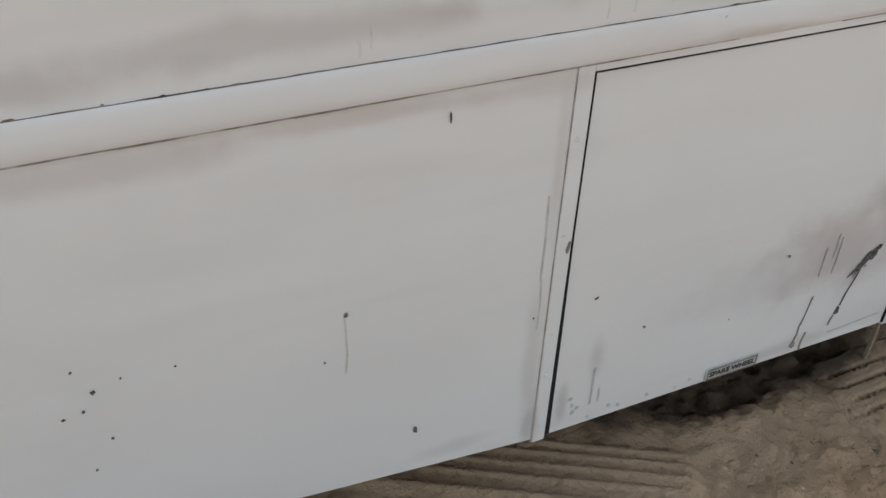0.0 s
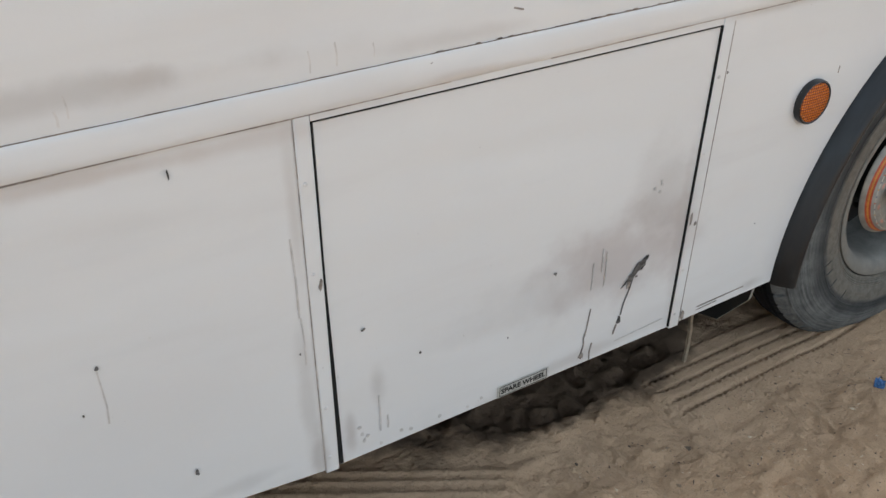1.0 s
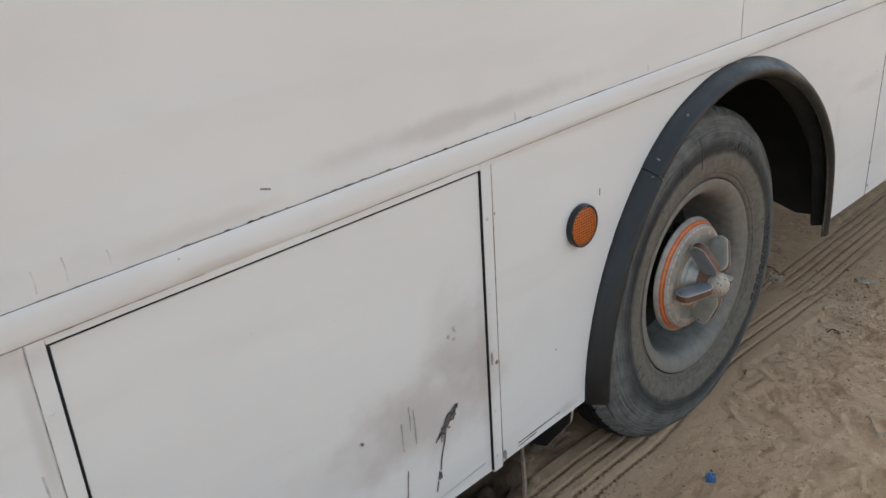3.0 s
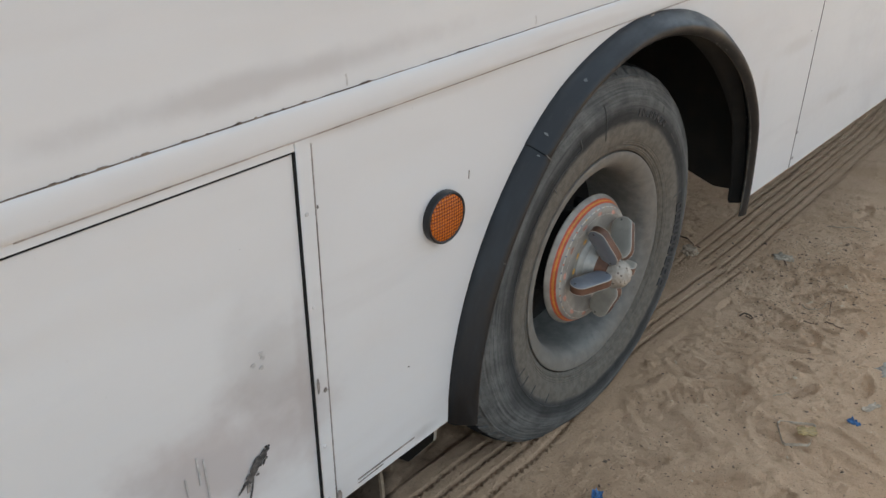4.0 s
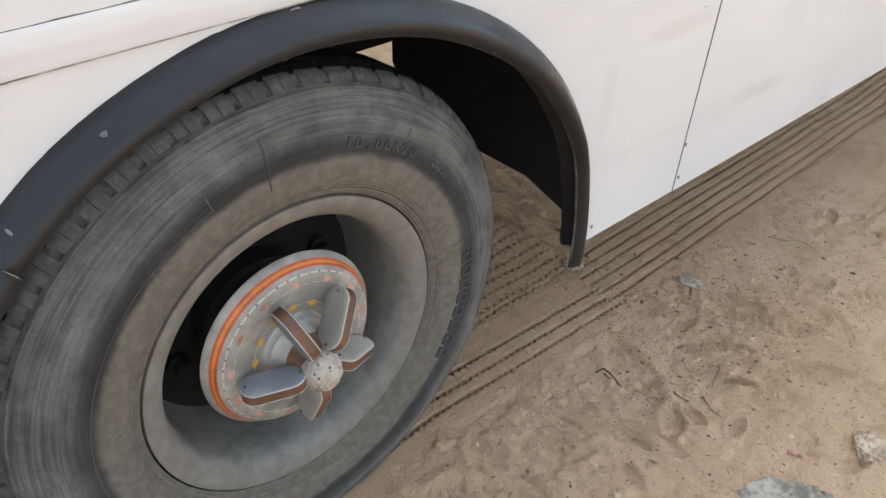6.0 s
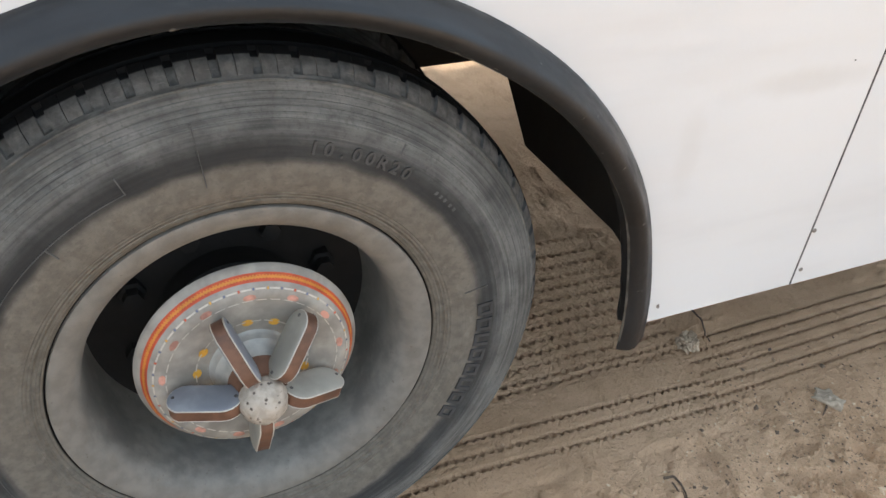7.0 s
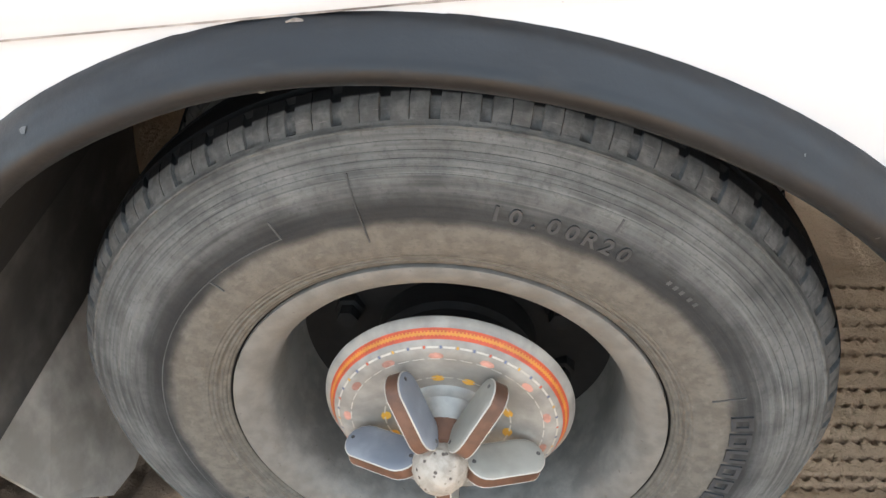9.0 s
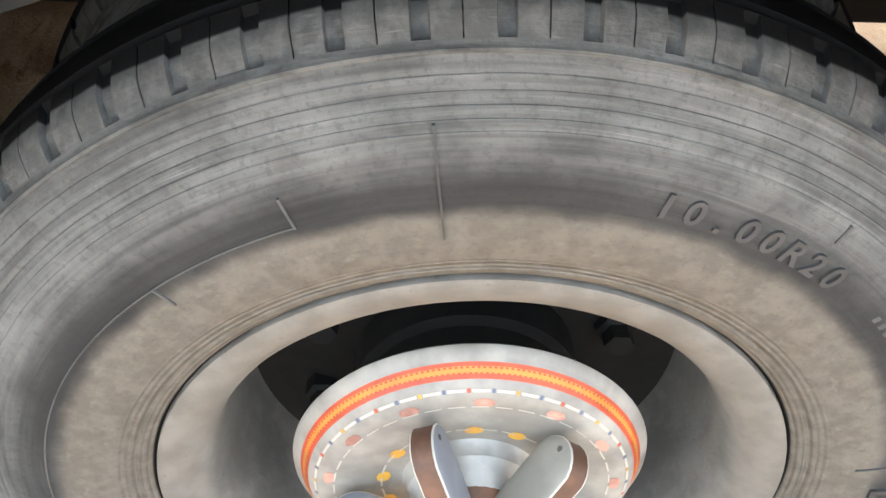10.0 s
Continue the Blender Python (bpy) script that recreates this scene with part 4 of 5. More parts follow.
# size lettering round the sidewall
bm = bmesh.new()
word = "10.00R20"
for k, ch in enumerate(word):
    a = radians(75.0 - 21.2 * k / (len(word) - 1))
    me = text_mesh(ch, 0.027, 0.0012, 0.0006)
    b2 = bmesh.new()
    b2.from_mesh(me)
    r = 0.389
    bmesh.ops.transform(b2, matrix=pose(r * math.cos(a), on_tyre(r) - 0.001, r * math.sin(a)) @ Matrix.Rotation(-(a - math.pi / 2), 4, "Y") @ pose(0, 0, 0, 90, 0, 0), verts=b2.verts[:])
    tmp = bpy.data.meshes.new("letters")
    b2.to_mesh(tmp)
    b2.free()
    bm.from_mesh(tmp)
part("size_lettering", bm, DUSTED, wheel, "raised tyre size lettering", smooth=False)
# maker's mark as plain raised blocks
bm = bmesh.new()
for k in range(8):
    a = radians(5 - 5.0 * k)
    r0, r1 = 0.364 - 0.0012 * k, 0.391 - 0.0012 * k
    raised(bm, r0, r1, a - radians(1.9), a - radians(1.0), 0.003, 2)
    raised(bm, r0, r1, a + radians(1.0), a + radians(1.9), 0.003, 2)
    raised(bm, r0, r0 + 0.006, a - radians(1.0), a + radians(1.0), 0.003, 2)
    if k % 3 != 2:
        raised(bm, r1 - 0.006, r1, a - radians(1.0), a + radians(1.0), 0.003, 2)
part("raised_mark", bm, BARE, wheel, "raised plain blocks on the sidewall", smooth=False)
bm = bmesh.new()
spoke(bm, 0.345, 0.432, 96.4, 0.22, 0.0016)
for a in (37.5, 39.0, 41.0, 42.5, 44.0):
    raised(bm, 0.386, 0.392, radians(a), radians(a + 0.7), 0.0006, 1)
spoke(bm, 0.377, 0.403, 111.0, 0.26, 0.0015)
spoke(bm, 0.357, 0.378, 129.0, 0.26, 0.0015)
raised(bm, 0.41, 0.425, radians(57.0), radians(57.3), 0.0012, 1)
spoke(bm, 0.345, 0.385, 12.0, 0.3, 0.0012)
raised(bm, 0.377, 0.3782, radians(111), radians(245), 0.001, 60)
for a in (204, 210, 219, 233):
    raised(bm, 0.345, 0.375, radians(a), radians(a + 0.4), 0.001, 1)
part("mould_line", bm, plain("mould_rubber", (0.08, 0.08, 0.077), 0.75, 0.0, 0.35, 60.0, 0.0005), wheel, "fine raised mould lines", smooth=False)


# ---- chips, drips and scratches on the paint ----
def blotch(bm, x, z, w, h, turn=0.0, seed=0, y=-0.0012, n=9):
    rg = random.Random(seed)
    vs = []
    for k in range(n):
        t = 2 * math.pi * k / n
        q = rg.uniform(0.6, 1.1)
        u, v = 0.5 * w * q * math.cos(t), 0.5 * h * q * math.sin(t)
        c, s = math.cos(radians(turn)), math.sin(radians(turn))
        vs.append((x + u * c - v * s, z + u * s + v * c))
    slab(bm, vs, y, y + 0.001)


MARKS = ((-1.894, 1.042, 0.0028, 0.018, 4), (-2.033, 0.789, 0.009, 0.006, 40), (-1.642, 0.7, 0.008, 0.005, 20), (-1.258, 0.674, 0.009, 0.008, 0), (-1.539, 0.612, 0.006, 0.006, 0), (-1.935, 0.54, 0.006, 0.014, 0),
         (-2.36, 0.807, 0.004, 0.004, 0), (-2.31, 0.781, 0.004, 0.004, 0), (-2.343, 0.77, 0.008, 0.006, 30), (-2.358, 0.745, 0.005, 0.005, 0), (-2.381, 0.74, 0.005, 0.004, 0), (-2.335, 0.691, 0.005, 0.004, 0), (-2.362, 0.646, 0.004, 0.004, 0),
         (-2.248, 0.778, 0.004, 0.003, 0), (-1.75, 0.695, 0.004, 0.004, 0), (-2.065, 0.719, 0.003, 0.005, 0), (-1.357, 0.569, 0.003, 0.004, 0), (-0.73, 0.62, 0.003, 0.003, 0), (0.93, 0.89, 0.003, 0.003, 0))
bm = bmesh.new()
for k, (x, z, w, h, turn) in enumerate(MARKS):
    blotch(bm, x, z, w, h, turn, k, -0.003)
part("paint_chip", bm, CHIP, bus, "small dark paint chips", smooth=False)

bm = bmesh.new()
rng = random.Random(15)
blotch(bm, -1.047, 0.62, 0.046, 0.02, 46, 71, -0.0014, 13)
blotch(bm, -1.062, 0.604, 0.034, 0.012, 44, 72, -0.0013, 11)
blotch(bm, -1.079, 0.59, 0.034, 0.0045, 40, 73, -0.0012, 9)
for k in range(30):
    t = rng.random()
    across = rng.gauss(0.0, 0.0055) * (1.0 if 0.15 < t < 0.8 else 0.45)
    gx0, gz0 = -1.078 + 0.05 * t, 0.59 + 0.046 * t
    blotch(bm, gx0 - across * 0.68, gz0 + across * 0.73, rng.uniform(0.004, 0.012), rng.uniform(0.002, 0.006), 42 + rng.uniform(-25, 25), 60 + k, -0.0012 - 0.00002 * k)
part("paint_gouge", bm, CHIP, door, "dark gouge where paint has flaked off", smooth=False)


def run_line(bm, pts, w):
    for (x0, z0), (x1, z1) in zip(pts, pts[1:]):
        d = Vector((x1 - x0, z1 - z0)).normalized() * (w / 2)
        slab(bm, [(x0 - d.y, z0 + d.x), (x0 + d.y, z0 - d.x), (x1 + d.y, z1 - d.x), (x1 - d.y, z1 + d.x)], -0.001, 0.0)


bm = bmesh.new()
run_line(bm, [(-1.06, 0.602), (-1.066, 0.575), (-1.078, 0.54), (-1.082, 0.515)], 0.0026)
blotch(bm, -1.085, 0.507, 0.01, 0.018, 0, 9, -0.0014)
blotch(bm, -1.085, 0.5, 0.012, 0.012, 0, 10)
part("drip_run", bm, CHIP, door, "dried dark run below the gouge", smooth=False)
bm = bmesh.new()
run_line(bm, [(-1.09, 0.494), (-1.094, 0.482), (-1.096, 0.472)], 0.0035)
run_line(bm, [(-1.162, 0.56), (-1.166, 0.53), (-1.168, 0.51)], 0.0022)
run_line(bm, [(-1.168, 0.51), (-1.173, 0.493), (-1.171, 0.475), (-1.176, 0.457)], 0.003)
blotch(bm, -1.176, 0.45, 0.016, 0.017, 0, 12)
run_line(bm, [(-1.15, 0.472), (-1.154, 0.452), (-1.153, 0.43)], 0.003)
run_line(bm, [(-1.07, 0.6), (-1.072, 0.575)], 0.006)
part("drip_run", bm, DRIP, door, "dried grey runs", smooth=False)
bm = bmesh.new()
for x, z, l in ((-1.166, 0.665, 0.06), (-1.145, 0.69, 0.05), (-1.135, 0.68, 0.075), (-1.62, 0.55, 0.08), (-1.605, 0.5, 0.03)):
    run_line(bm, [(x, z), (x + 0.001, z - l * 0.6), (x, z - l)], 0.0028)
for k, (x, z) in enumerate(((-1.66, 0.495), (-1.655, 0.478), (-1.652, 0.462), (-1.645, 0.47), (-1.58, 0.45), (-1.56, 0.445), (-1.5, 0.446), (-1.44, 0.44), (-1.62, 0.44), (-1.02, 0.798), (-1.018, 0.79), (-1.035, 0.785), (-1.022, 0.775), (-1.41, 0.447), (-1.17, 0.5))):
    blotch(bm, x, z, 0.009, 0.008, 30 * k, k, -0.0006)
run_line(bm, [(-1.09, 0.452), (-0.96, 0.46)], 0.0018)
part("drip_run", bm, FAINT, door, "faint grey runs and scuffs", smooth=False)
bm = bmesh.new()
run_line(bm, [(-2.034, 0.785), (-2.033, 0.72), (-2.036, 0.69)], 0.0025)
for x, z, l, w in ((-1.991, 1.166, 0.028, 0.0022), (-2.004, 1.15, 0.02, 0.003), (-1.693, 1.165, 0.03, 0.0022), (-1.655, 1.17, 0.032, 0.0026), (-1.6, 1.16, 0.02, 0.002), (-1.9, 1.098, 0.012, 0.002), (-1.745, 0.9, 0.14, 0.003), (-1.742, 0.76, 0.09, 0.0022), (-0.83, 1.158, 0.016, 0.003), (-0.4, 1.162, 0.014, 0.003)):
    run_line(bm, [(x, z), (x + 0.002, z - l * 0.5), (x + 0.001, z - l)], w)
part("drip_run", bm, FAINT, bus, "faint grey run", smooth=False)
bm = bmesh.new()
run_line(bm, [(-0.86, 0.452), (-0.72, 0.456)], 0.003)
run_line(bm, [(-0.86, 0.444), (-0.8, 0.447)], 0.002)
run_line(bm, [(-0.57, 0.935), (-0.571, 0.92)], 0.002)
run_line(bm, [(-1.372, 1.172), (-1.355, 1.167)], 0.003)
blotch(bm, -0.905, 0.45, 0.016, 0.03, 0, 31, -0.0045)
blotch(bm, -0.915, 0.677, 0.008, 0.01, 0, 33, -0.0045)
blotch(bm, -0.928, 0.69, 0.006, 0.03, 0, 34, -0.0045)
blotch(bm, -1.7065, 0.81, 0.006, 0.022, -10, 35, -0.0045)
blotch(bm, 2.1, 0.465, 0.07, 0.022, 20, 41, -0.0035)
blotch(bm, 2.2, 0.462, 0.09, 0.014, 5, 42, -0.0035)
blotch(bm, 0.667, 0.49, 0.007, 0.012, 20, 43, -0.0035)
blotch(bm, -0.015, 1.0965, 0.02, 0.006, 0, 44, -0.0095)
blotch(bm, -0.9, 0.985, 0.004, 0.008, 0, 45, -0.0045)
part("scuff_mark", bm, DRIP, bus, "grey scuffs and scratches", smooth=False)


# ---- ground ----
def lattice(x, y, seed):
    """Smooth value noise over arrays, -1 to 1."""
    def h(i, j):
        n = (i * 374761393 + j * 668265263 + seed * 974711) & 0xFFFFFFFF
        n = ((n ^ (n >> 13)) * 1274126177) & 0xFFFFFFFF
        return ((n ^ (n >> 16)) & 0xFFFF) / 32767.5 - 1.0
    i, j = np.floor(x).astype(np.int64), np.floor(y).astype(np.int64)
    u, v = x - i, y - j
    u, v = u * u * (3 - 2 * u), v * v * (3 - 2 * v)
    return (h(i, j) * (1 - u) + h(i + 1, j) * u) * (1 - v) + (h(i, j + 1) * (1 - u) + h(i + 1, j + 1) * u) * v


def ease(t, a, b):
    t = np.clip((t - a) / (b - a), 0, 1)
    return t * t * (3 - 2 * t)


def sand_height(x, y):
    """Height of the sand: a bank outside the wheel track, sunken ribbed tracks, footprints."""
    wav = 0.012 * lattice(x * 2.3, y * 2.3, 8)
    bank = 0.04 - 0.052 * ease(y + wav * 2, -0.42, 0.03)
    rough = 0.012 * lattice(x * 2.6, y * 2.6, 1) + 0.005 * lattice(x * 7.0 + 3, y * 7.0, 2) + 0.003 * lattice(x * 19, y * 19, 3) + 0.0032 * lattice(x * 41, y * 41, 4)
    crumbly = ease(lattice(x * 1.9 + 7, y * 1.9, 41), -0.2, 0.5)
    lump = np.maximum(0, lattice(x * 11, y * 11, 6) - 0.2) * 0.009 + crumbly * (np.maximum(0, lattice(x * 27, y * 27, 16) - 0.25) * 0.016 + np.maximum(0, lattice(x * 55, y * 55, 17) - 0.35) * 0.011)
    lump -= 0.006 * (1 - np.abs(lattice(x * 6.5 + 2, y * 6.5, 21))) ** 4 + 0.003 * (1 - np.abs(lattice(x * 16, y * 16 + 5, 22))) ** 4
    rg = np.random.RandomState(11)
    feet = np.zeros_like(x)
    for k in range(190):
        fx, fy, ft = rg.uniform(-2.2, 2.6), rg.uniform(-1.5, 0.02), rg.uniform(0, 3.14)
        near = (np.abs(x - fx) < 0.3) & (np.abs(y - fy) < 0.3)
        dx, dy = x[near] - fx, y[near] - fy
        size = 1.0 if k < 60 else rg.uniform(0.25, 0.7)
        u = (dx * np.cos(ft) + dy * np.sin(ft)) / size
        v = (-dx * np.sin(ft) + dy * np.cos(ft)) / size
        w = 0.046 + 0.012 * np.cos(u * 14)
        d = np.sqrt((u / 0.14) ** 2 + (v / w) ** 2)
        dent = -0.014 * ease(d, 1.08, 0.8) + 0.005 * np.exp(-((d - 1.25) / 0.22) ** 2)
        tread = 0.0028 * np.sin(u * 2 * np.pi / 0.024) * ease(d, 0.95, 0.8) * (k % 2 == 0)
        feet[near] += (dent + tread) * rg.uniform(0.35, 1.0)
    z = bank + (rough + lump + feet)
    # a scraped hollow with clods under the locker
    hollow = ease(np.sqrt(((x + 0.98) / 0.46) ** 2 + ((y - 0.34) / 0.17) ** 2) + 0.25 * lattice(x * 7, y * 7, 51), 1.05, 0.7)
    z = z - hollow * (0.03 - 0.04 * np.maximum(0, lattice(x * 13, y * 13, 52)) - 0.02 * lattice(x * 31, y * 31, 53))
    z = z + 0.012 * np.exp(-((y - 0.12 - 0.03 * lattice(x * 5, y * 0 + 1, 54)) / 0.035) ** 2) * ease(np.abs(x + 0.92), 0.36, 0.22) * (0.6 + 0.4 * lattice(x * 23, y * 23, 55))
    # wheel tracks along the bus: smooth pressed sand with toothed grooves, or straight ribs
    def track(z, inside, v, grooves, floor, tooth=0.027, deep=0.016):
        teeth = np.abs(2 * ((x / tooth + 0.15 * lattice(x * 9, y * 9, 61)) % 1.0) - 1)
        prof = np.zeros_like(x)
        for gv in grooves:
            d = v - gv + 0.004 - 0.0115 * teeth
            worn = 0.75 + 0.35 * lattice(x * 5 + 40 * gv, y * 0, 62)
            prof = prof - deep * worn * (0.58 + 0.42 * ease(teeth, 0.8, 0.3)) * ease(d, -0.0012, 0.0016) * np.clip(1 - (v - gv + 0.002) / 0.016, 0, 1)
        t = floor + prof + 0.0007 * lattice(x * 40, y * 40, 9) + 0.004 * lattice(x * 4, y * 4, 10)
        return z * (1 - inside) + t * inside
    edge = 0.006 * lattice(x * 9, y * 3, 12) + 0.004 * lattice(x * 28, y * 9, 13)
    bow = 0.085 * ease(x, 0.45, -0.3) + 0.025 * ease(x, -0.3, -0.9)
    v = y + bow
    first = ease(v + edge, 0.078, 0.1) * ease(v, 0.33, 0.315) * ease(x + 3 * edge, -0.82, -0.77) * ease(x - 0.25 * y + 3 * edge, 1.09, 1.06)
    z = track(z, first, v, (0.143, 0.183, 0.224, 0.265 + 0.1 * ease(x, 0.0, 0.3)), -0.014, 0.021, 0.034)
    v = y - 0.03 * (x - 0.5)
    inner = ease(v + edge, 0.305, 0.325) * ease(v + edge, 0.92, 0.89) * ease(x, -0.2, 0.0) * ease(x + edge * 4, 1.16, 1.1)
    z = track(z, inner, v + 0.004 * lattice(x * 12, y * 2, 31), (0.325, 0.348, 0.388, 0.428, 0.465, 0.512, 0.553, 0.6, 0.647, 0.69, 0.735, 0.785, 0.85), -0.018, 0.027, 0.022)
    v = y - 0.058 * (x - 1.09)
    outer = ease(v + edge, 0.14, 0.165) * ease(v + edge, 0.41, 0.385) * ease(x - 0.25 * y + edge * 3, 1.0, 1.05)
    z = track(z, outer, v, (0.172, 0.209, 0.25, 0.288, 0.322, 0.36), -0.016, 0.019, 0.024)
    hidden = ease(y + edge, 0.33, 0.35) * ease(y + edge, 0.72, 0.69) * ease(x, -0.6, -0.5) * ease(x, 0.1, 0.0)
    z = track(z, hidden * 0.8, y, (0.37, 0.42, 0.47, 0.52, 0.58, 0.64), -0.022, 0.035)
    # older track crossing at a slant
    u = (0.515 * x + y) / 1.125
    along = (x - 0.515 * y) / 1.125
    slant = ease(u + edge, -0.69, -0.672) * ease(u + edge, -0.495, -0.515) * ease(along + edge * 4, -1.15, -1.185)
    prof = np.zeros_like(x)
    for rb in (-0.524, -0.553, -0.586, -0.622, -0.666):
        prof = np.maximum(prof, 0.006 * ease(np.abs(u - rb), 0.009, 0.004))
    cut = 0.005 * ease(np.abs(((along + 0.4 * u) / 0.041) % 1.0 - 0.5), 0.1, 0.04)
    z = z * (1 - slant) + slant * (-0.008 + np.maximum(prof, cut))
    z = z + 0.05 - 0.06 * np.clip(x, -2.6, 3.2)
    near = ease(np.abs(x), 9.0, 3.5) * ease(np.abs(y), 9.0, 3.5)
    return z * near + (1 - near) * (0.06 - 0.06 * np.clip(x, -2.6, 3.2) + 0.03 * lattice(x * 0.4, y * 0.4, 5))


def graded(parts):
    out = []
    for a, b, step in parts:
        out += list(np.arange(a, b, step))
    return np.array(out)


gx = np.concatenate([[-600, -200, -80, -40, -20, -12, -8, -6], graded([(-5, -2.4, 0.05), (-2.4, -1.9, 0.0085), (-1.9, -0.85, 0.006), (-0.85, 0.25, 0.0042), (0.25, 1.2, 0.0035), (1.2, 1.7, 0.005), (1.7, 2.2, 0.008), (2.2, 3.6, 0.025), (3.6, 7, 0.1)]), [7.5, 9, 12, 20, 40, 80, 200, 600]])
gy = np.concatenate([[-600, -200, -80, -40, -20, -12, -8, -5], graded([(-3, -1.5, 0.04), (-1.5, -0.9, 0.012), (-0.9, 0.0, 0.0072), (0.0, 0.1, 0.004), (0.1, 0.4, 0.002), (0.4, 0.9, 0.0045), (0.9, 3.2, 0.03)]), [3.4, 4, 5, 7, 10, 16, 30, 80, 200, 600]])
X, Y = np.meshgrid(gx, gy)
Z = sand_height(X, Y)
nx, ny = len(gx), len(gy)
ids = np.arange(nx * ny).reshape(ny, nx)
quads = np.stack([ids[:-1, :-1], ids[:-1, 1:], ids[1:, 1:], ids[1:, :-1]], -1).reshape(-1, 4)
me = bpy.data.meshes.new("ground")
me.from_pydata(np.stack([X, Y, Z], -1).reshape(-1, 3).tolist(), [], quads.tolist())
me.polygons.foreach_set("use_smooth", np.ones(len(quads), dtype=bool))
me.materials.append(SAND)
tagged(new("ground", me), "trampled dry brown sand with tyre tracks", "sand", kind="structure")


def sand_at(x, y):
    return float(sand_height(np.array([[x]]), np.array([[y]]))[0, 0])


# ---- litter on the sand ----
PLASTIC_BLUE = plain("blue_plastic", (0.07, 0.19, 0.4), 0.4, 0.0, 0.3, 80.0, 0.0006)
PAPER = plain("dirty_paper", (0.5, 0.41, 0.31), 0.8, 0.0, 0.3, 60.0, 0.001)
CONCRETE = plain("concrete", (0.3, 0.255, 0.205), 0.95, 0.0, 0.4, 75.0, 0.005, (0.47, 0.415, 0.35))
CLOD = plain("dried_clod", (0.38, 0.265, 0.175), 0.95, 0.0, 0.4, 70.0, 0.008, (0.6, 0.47, 0.34))
STRAW = plain("dry_straw", (0.42, 0.34, 0.24), 0.8, 0.0, 0.3, 80.0, 0.0006)
TWIG = plain("dark_twig", (0.1, 0.07, 0.05), 0.85, 0.0, 0.3, 80.0, 0.001)
PINK = plain("pink_scrap", (0.5, 0.22, 0.19), 0.7, 0.0, 0.2, 90.0, 0.0006)
YELLOWED = plain("yellowed_plastic", (0.45, 0.31, 0.13), 0.4, 0.0, 0.35, 70.0, 0.0006)


def crumple(name, x, y, w, d, h, material, label, category, seed, turn=0.0, fold=60.0):
    """A thin creased scrap pressed into the sand."""
    rg = random.Random(seed)
    bm = bmesh.new()
    n = 9
    grid = []
    for j in range(n):
        for i in range(n):
            u, v = i / (n - 1) - 0.5, j / (n - 1) - 0.5
            q = 1.0 - 0.35 * abs(noise.noise((u * 3, v * 3, seed)))
            zz = h * (0.35 + abs(noise.noise((u * 4 + seed, v * 4, 0.3))) + 0.5 * noise.noise((u * 9, v * 9, seed)))
            grid.append(bm.verts.new((u * w * q, v * d * q, zz)))
    for j in range(n - 1):
        for i in range(n - 1):
            bm.faces.new((grid[j * n + i], grid[j * n + i + 1], grid[(j + 1) * n + i + 1], grid[(j + 1) * n + i]))
    ex = bmesh.ops.extrude_face_region(bm, geom=bm.faces[:])
    for e in ex["geom"]:
        if isinstance(e, bmesh.types.BMVert):
            e.co.z -= 0.0008 + h * 0.3
    ob = part(name, bm, material, None, smooth=False)
    ob.matrix_basis = pose(x, y, sand_at(x, y) - h * 0.1, 0, 0, turn)
    return tagged(ob, label, category)


def stick(name, pts, r, material, label, category):
    """A thin bent stalk lying on the sand."""
    bm = bmesh.new()
    secs = []
    fine = []
    for (x0, y0), (x1, y1) in zip(pts, pts[1:]):
        fine += [(x0 + (x1 - x0) * k / 6, y0 + (y1 - y0) * k / 6) for k in range(6)]
    fine.append(pts[-1])
    for k, (x, y) in enumerate(fine):
        z = sand_at(x, y) + r * 0.8
        a, b = fine[max(0, k - 1)], fine[min(len(fine) - 1, k + 1)]
        d = Vector((b[0] - a[0], b[1] - a[1], 0)).normalized()
        side = Vector((-d.y, d.x, 0))
        rr = 0.72 * r * (1 - 0.5 * k / len(fine))
        secs.append([Vector((x, y, z)) + side * rr * math.cos(t) + Vector((0, 0, rr * math.sin(t))) for t in (0.3, 1.5, 2.8, 4.0, 5.3)])
    sweep(bm, secs)
    return tagged(part(name, bm, material), label, category, group=category + " pieces on the sand")


def stone(name, x, y, w, d, h, seed, turn, label, material=None):
    bm = bmesh.new()
    bmesh.ops.create_icosphere(bm, subdivisions=4, radius=0.5)
    for v in bm.verts:
        n = v.co.normalized()
        q = 1 + 0.35 * noise.noise(n * 1.6 + Vector((seed, 0, 0))) + 0.2 * noise.noise(n * 5 + Vector((0, seed, 0))) + 0.14 * noise.noise(n * 14) + 0.07 * noise.noise(n * 33)
        v.co = Vector((n.x * w * 0.5 * q, n.y * d * 0.5 * q, max(-0.4, min(0.62, n.z)) * h * q))
    ob = part(name, bm, material or CONCRETE, None, sharp=30)
    ob.matrix_basis = pose(x, y, sand_at(x, y) - 0.12 * h, 0, 0, turn)
    return tagged(ob, label, "stone")


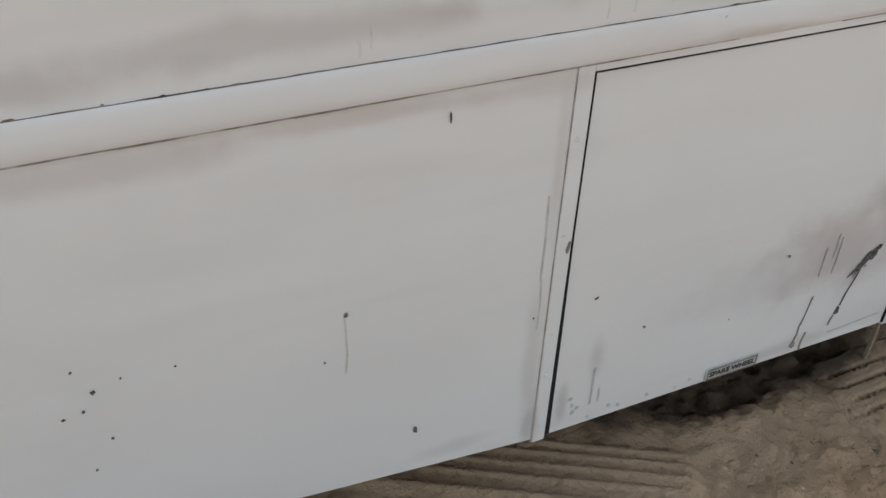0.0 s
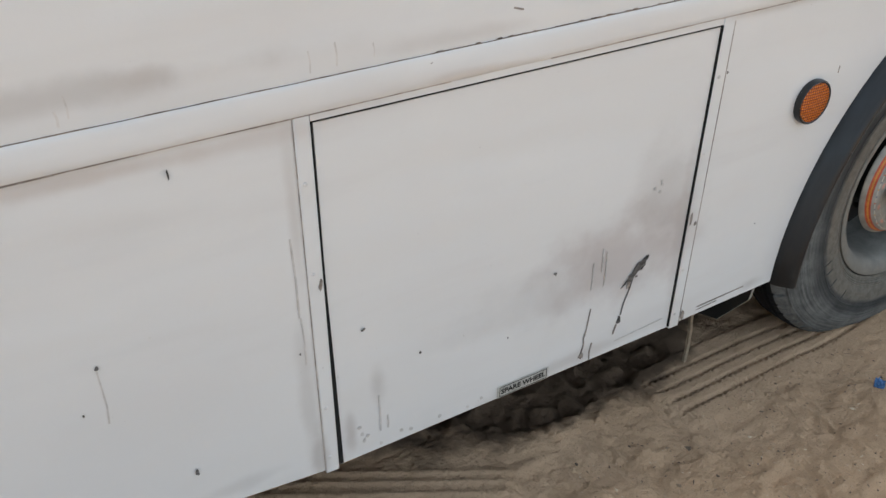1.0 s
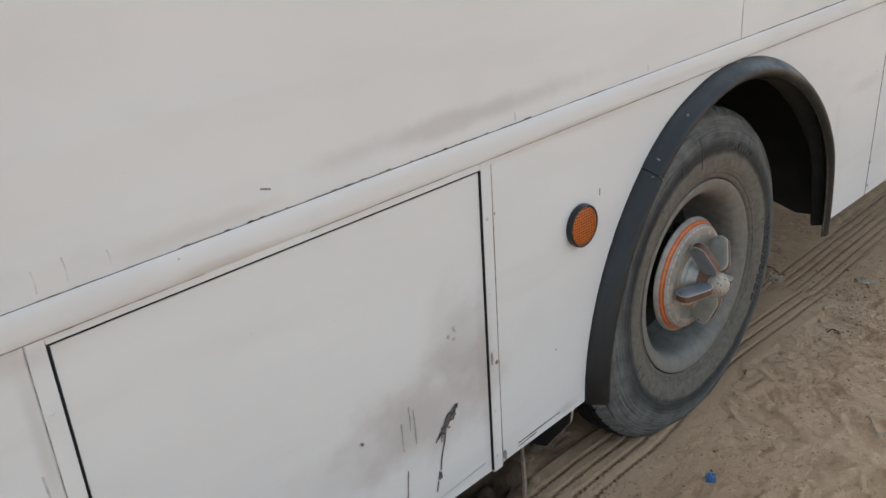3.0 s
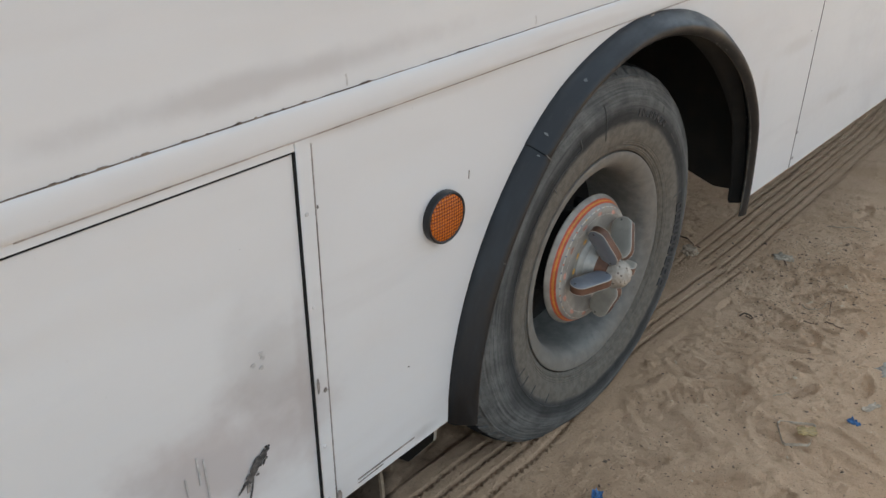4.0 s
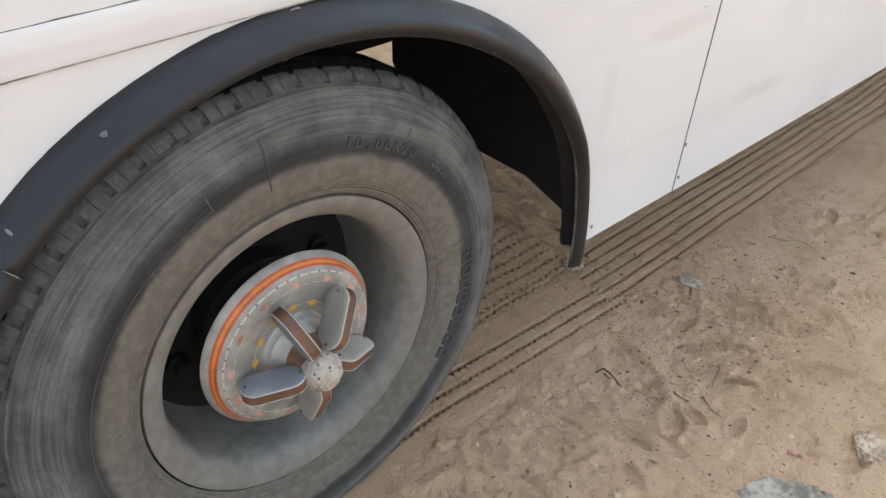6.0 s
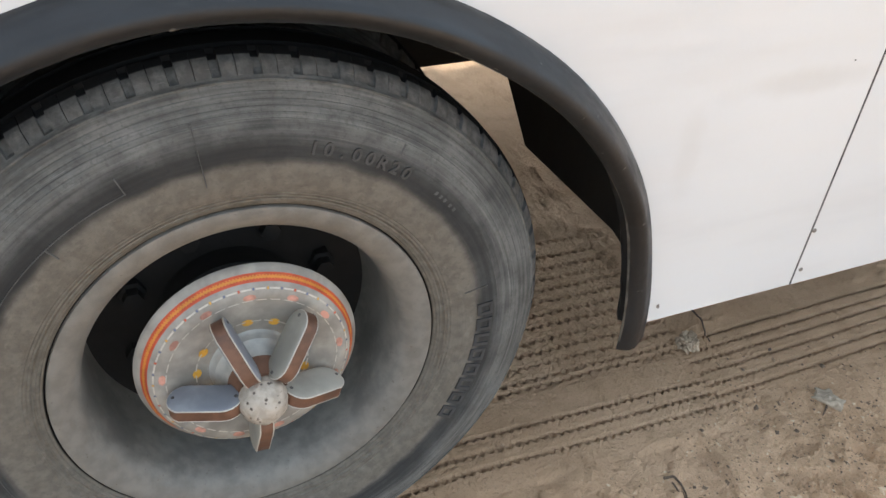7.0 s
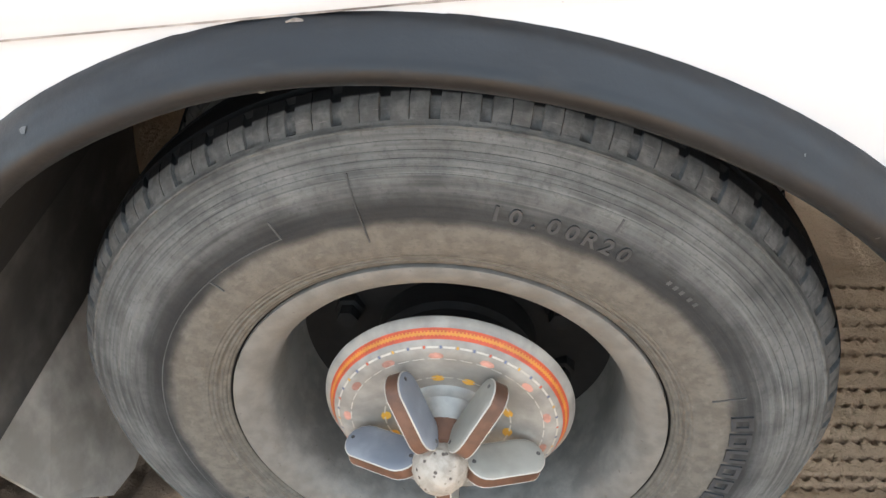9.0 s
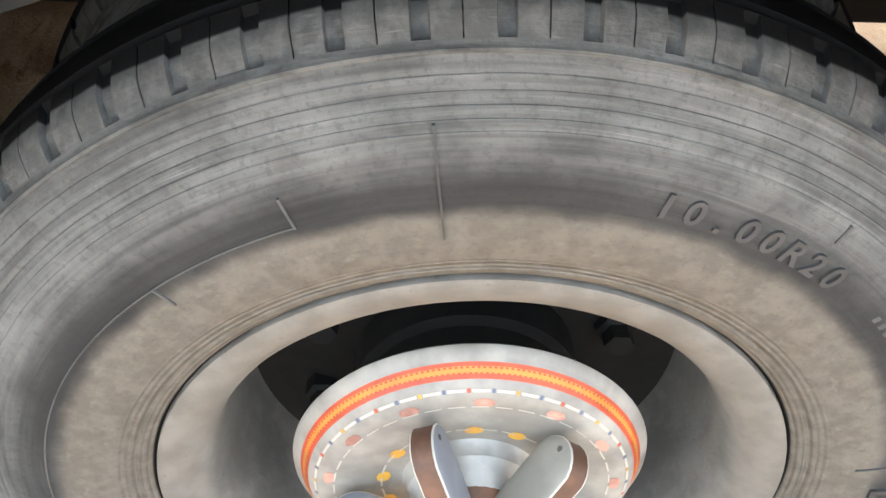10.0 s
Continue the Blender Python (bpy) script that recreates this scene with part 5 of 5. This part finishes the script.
crumple("plastic_scrap", -0.275, -0.138, 0.04, 0.028, 0.012, PLASTIC_BLUE, "torn bright blue plastic scrap on the sand", "litter", 3, 30)
crumple("plastic_scrap", 0.392, -0.479, 0.032, 0.02, 0.012, PLASTIC_BLUE, "small blue plastic scrap half buried in sand", "litter", 5, 70)
stone("rubble_chunk", 0.735, -0.512, 0.2, 0.09, 0.013, 2.0, -33, "flat grey chunk of broken concrete in sand")
stone("rubble_chunk", 1.03, -0.57, 0.09, 0.07, 0.03, 7.0, 20, "rough grey and brown stone on the sand", CLOD)
stone("pebble", 1.133, 0.36, 0.08, 0.055, 0.03, 9.0, 50, "pale crumbled clod at the edge of the tracks", CLOD)
crumple("paper_scrap", 1.34, 0.085, 0.075, 0.045, 0.016, PAPER, "crumpled dirty paper scrap on the sand", "litter", 8, -60)
crumple("paper_scrap", 0.486, -0.49, 0.06, 0.02, 0.008, PAPER, "greyish scrap trodden into the sand", "litter", 9, -20)
crumple("pink_scrap", 0.882, -0.47, 0.034, 0.01, 0.006, PINK, "tiny pink plastic scrap on the sand", "litter", 10, -70)
stick("straw", [(1.781, 0.078), (1.804, 0.031), (1.843, -0.01), (1.808, -0.078)], 0.0028, STRAW, "pale dry straw lying on the sand", "straw")
stick("straw", [(0.359, -0.279), (0.385, -0.3), (0.4, -0.295), (0.421, -0.309)], 0.002, STRAW, "short pale straw lying on the sand", "straw")
stick("straw", [(1.003, -0.117), (0.983, -0.147), (1.01, -0.175), (1.052, -0.191)], 0.0028, STRAW, "pale curled root lying on the sand", "straw")
stick("twig", [(1.05, -0.19), (1.0, -0.205), (0.964, -0.218)], 0.002, TWIG, "thin dark twig on the sand", "twig")
stick("twig", [(0.912, -0.224), (0.885, -0.25), (0.87, -0.267), (0.86, -0.302)], 0.002, TWIG, "thin dark twig on the sand", "twig")
stick("twig", [(0.874, -0.168), (0.869, -0.188), (0.863, -0.205)], 0.0024, TWIG, "thin dark twig on the sand", "twig")
stick("twig", [(0.81, 0.012), (0.83, 0.005), (0.838, -0.03), (0.823, -0.059)], 0.0042, TWIG, "dark curled leaf stalk on the sand", "twig")
stick("twig", [(0.818, -0.005), (0.82, -0.03), (0.83, -0.05)], 0.003, TWIG, "dark curled leaf stalk on the sand", "twig")
stick("twig", [(1.328, 0.074), (1.308, 0.06), (1.288, 0.048)], 0.0035, TWIG, "dark twig beside a paper scrap", "twig")
stick("twig", [(1.231, 0.503), (1.22, 0.422), (1.191, 0.345)], 0.004, TWIG, "dark twig at the edge of the tracks", "twig")

# broken plastic tray: a shallow dish with a raised rim
tray = tagged(new("plastic_tray"), "broken clear plastic tray with a yellowed corner", "litter")
corners = [(0.256, -0.331), (0.309, -0.413), (0.221, -0.431), (0.18, -0.379)]
tz = max(sand_at(x, y) for x, y in corners) + 0.004
bm = bmesh.new()
ring = []
cx, cy = sum(c[0] for c in corners) / 4, sum(c[1] for c in corners) / 4
for k in range(4):
    (x0, y0), (x1, y1) = corners[k], corners[(k + 1) % 4]
    ring += [(x0 + (x1 - x0) * t, y0 + (y1 - y0) * t) for t in (0.08, 0.5, 0.92)]
rows = []
for inset, z in ((1.0, -0.006), (1.0, 0.0), (0.985, 0.0025), (0.965, 0.002), (0.955, -0.003), (0.95, -0.005)):
    rows.append([bm.verts.new((cx + (x - cx) * inset, cy + (y - cy) * inset, tz + z)) for x, y in ring])
for a, b in zip(rows, rows[1:]):
    for k in range(12):
        bm.faces.new((a[k], a[(k + 1) % 12], b[(k + 1) % 12], b[k]))
part("tray_rim", bm, PAPER, tray)
crumple("tray_patch", 0.255, -0.408, 0.05, 0.035, 0.006, YELLOWED, "", "", 21, -60).parent = tray

# bits of gravel and chaff strewn over the sand
rg = random.Random(77)
verts, faces = [], []
for k in range(13000):
    x, y = rg.uniform(-1.2, 2.2), rg.uniform(-1.1, 0.15)
    if k % 3 == 0:
        x, y = rg.gauss(1.25, 0.3), rg.gauss(-0.08, 0.16)
    if y > 0.03 and x < 0.9:
        continue
    s = rg.uniform(0.001, 0.0036) * (2.2 if rg.random() < 0.08 else 1.0)
    verts.append((x, y, s))
px = np.array([v[0] for v in verts])
py = np.array([v[1] for v in verts])
pz = sand_height(px[None, :], py[None, :])[0]
V, F = [], []
for (x, y, s), z in zip(verts, pz):
    b = len(V)
    pts = [(1, 0, 0), (-1, 0, 0), (0, 1, 0), (0, -1, 0), (0, 0, 0.8), (0, 0, -0.6)]
    t = rg.uniform(0, 6.28)
    st = rg.uniform(0.7, 2.0) if rg.random() > 0.07 else rg.uniform(4.0, 9.0)
    s = s if st < 3 else min(s, 0.0016)
    for u, v, w in pts:
        u, v = u * st * rg.uniform(0.7, 1.2), v * rg.uniform(0.7, 1.2)
        V.append((x + s * (u * math.cos(t) - v * math.sin(t)), y + s * (u * math.sin(t) + v * math.cos(t)), z + s * w * 0.8))
    F += [(b, b + 2, b + 4), (b + 2, b + 1, b + 4), (b + 1, b + 3, b + 4), (b + 3, b, b + 4), (b + 2, b, b + 5), (b + 1, b + 2, b + 5), (b + 3, b + 1, b + 5), (b, b + 3, b + 5)]
bits = Mat("gravel_bits", 0.9)
lot = bits.t.nodes.new("ShaderNodeNewGeometry").outputs["Random Per Island"]
bits.color(bits.mix(bits.span(lot, 0.9, 0.98), bits.mix(bits.span(lot, 0.0, 0.5), (0.12, 0.085, 0.06), (0.52, 0.35, 0.215)), (0.66, 0.52, 0.36)))
me = bpy.data.meshes.new("gravel")
me.from_pydata(V, [], F)
me.materials.append(bits.m)
tagged(new("gravel", me), "scattered gravel, chaff and pale crumbs on sand", "gravel", kind="stuff")
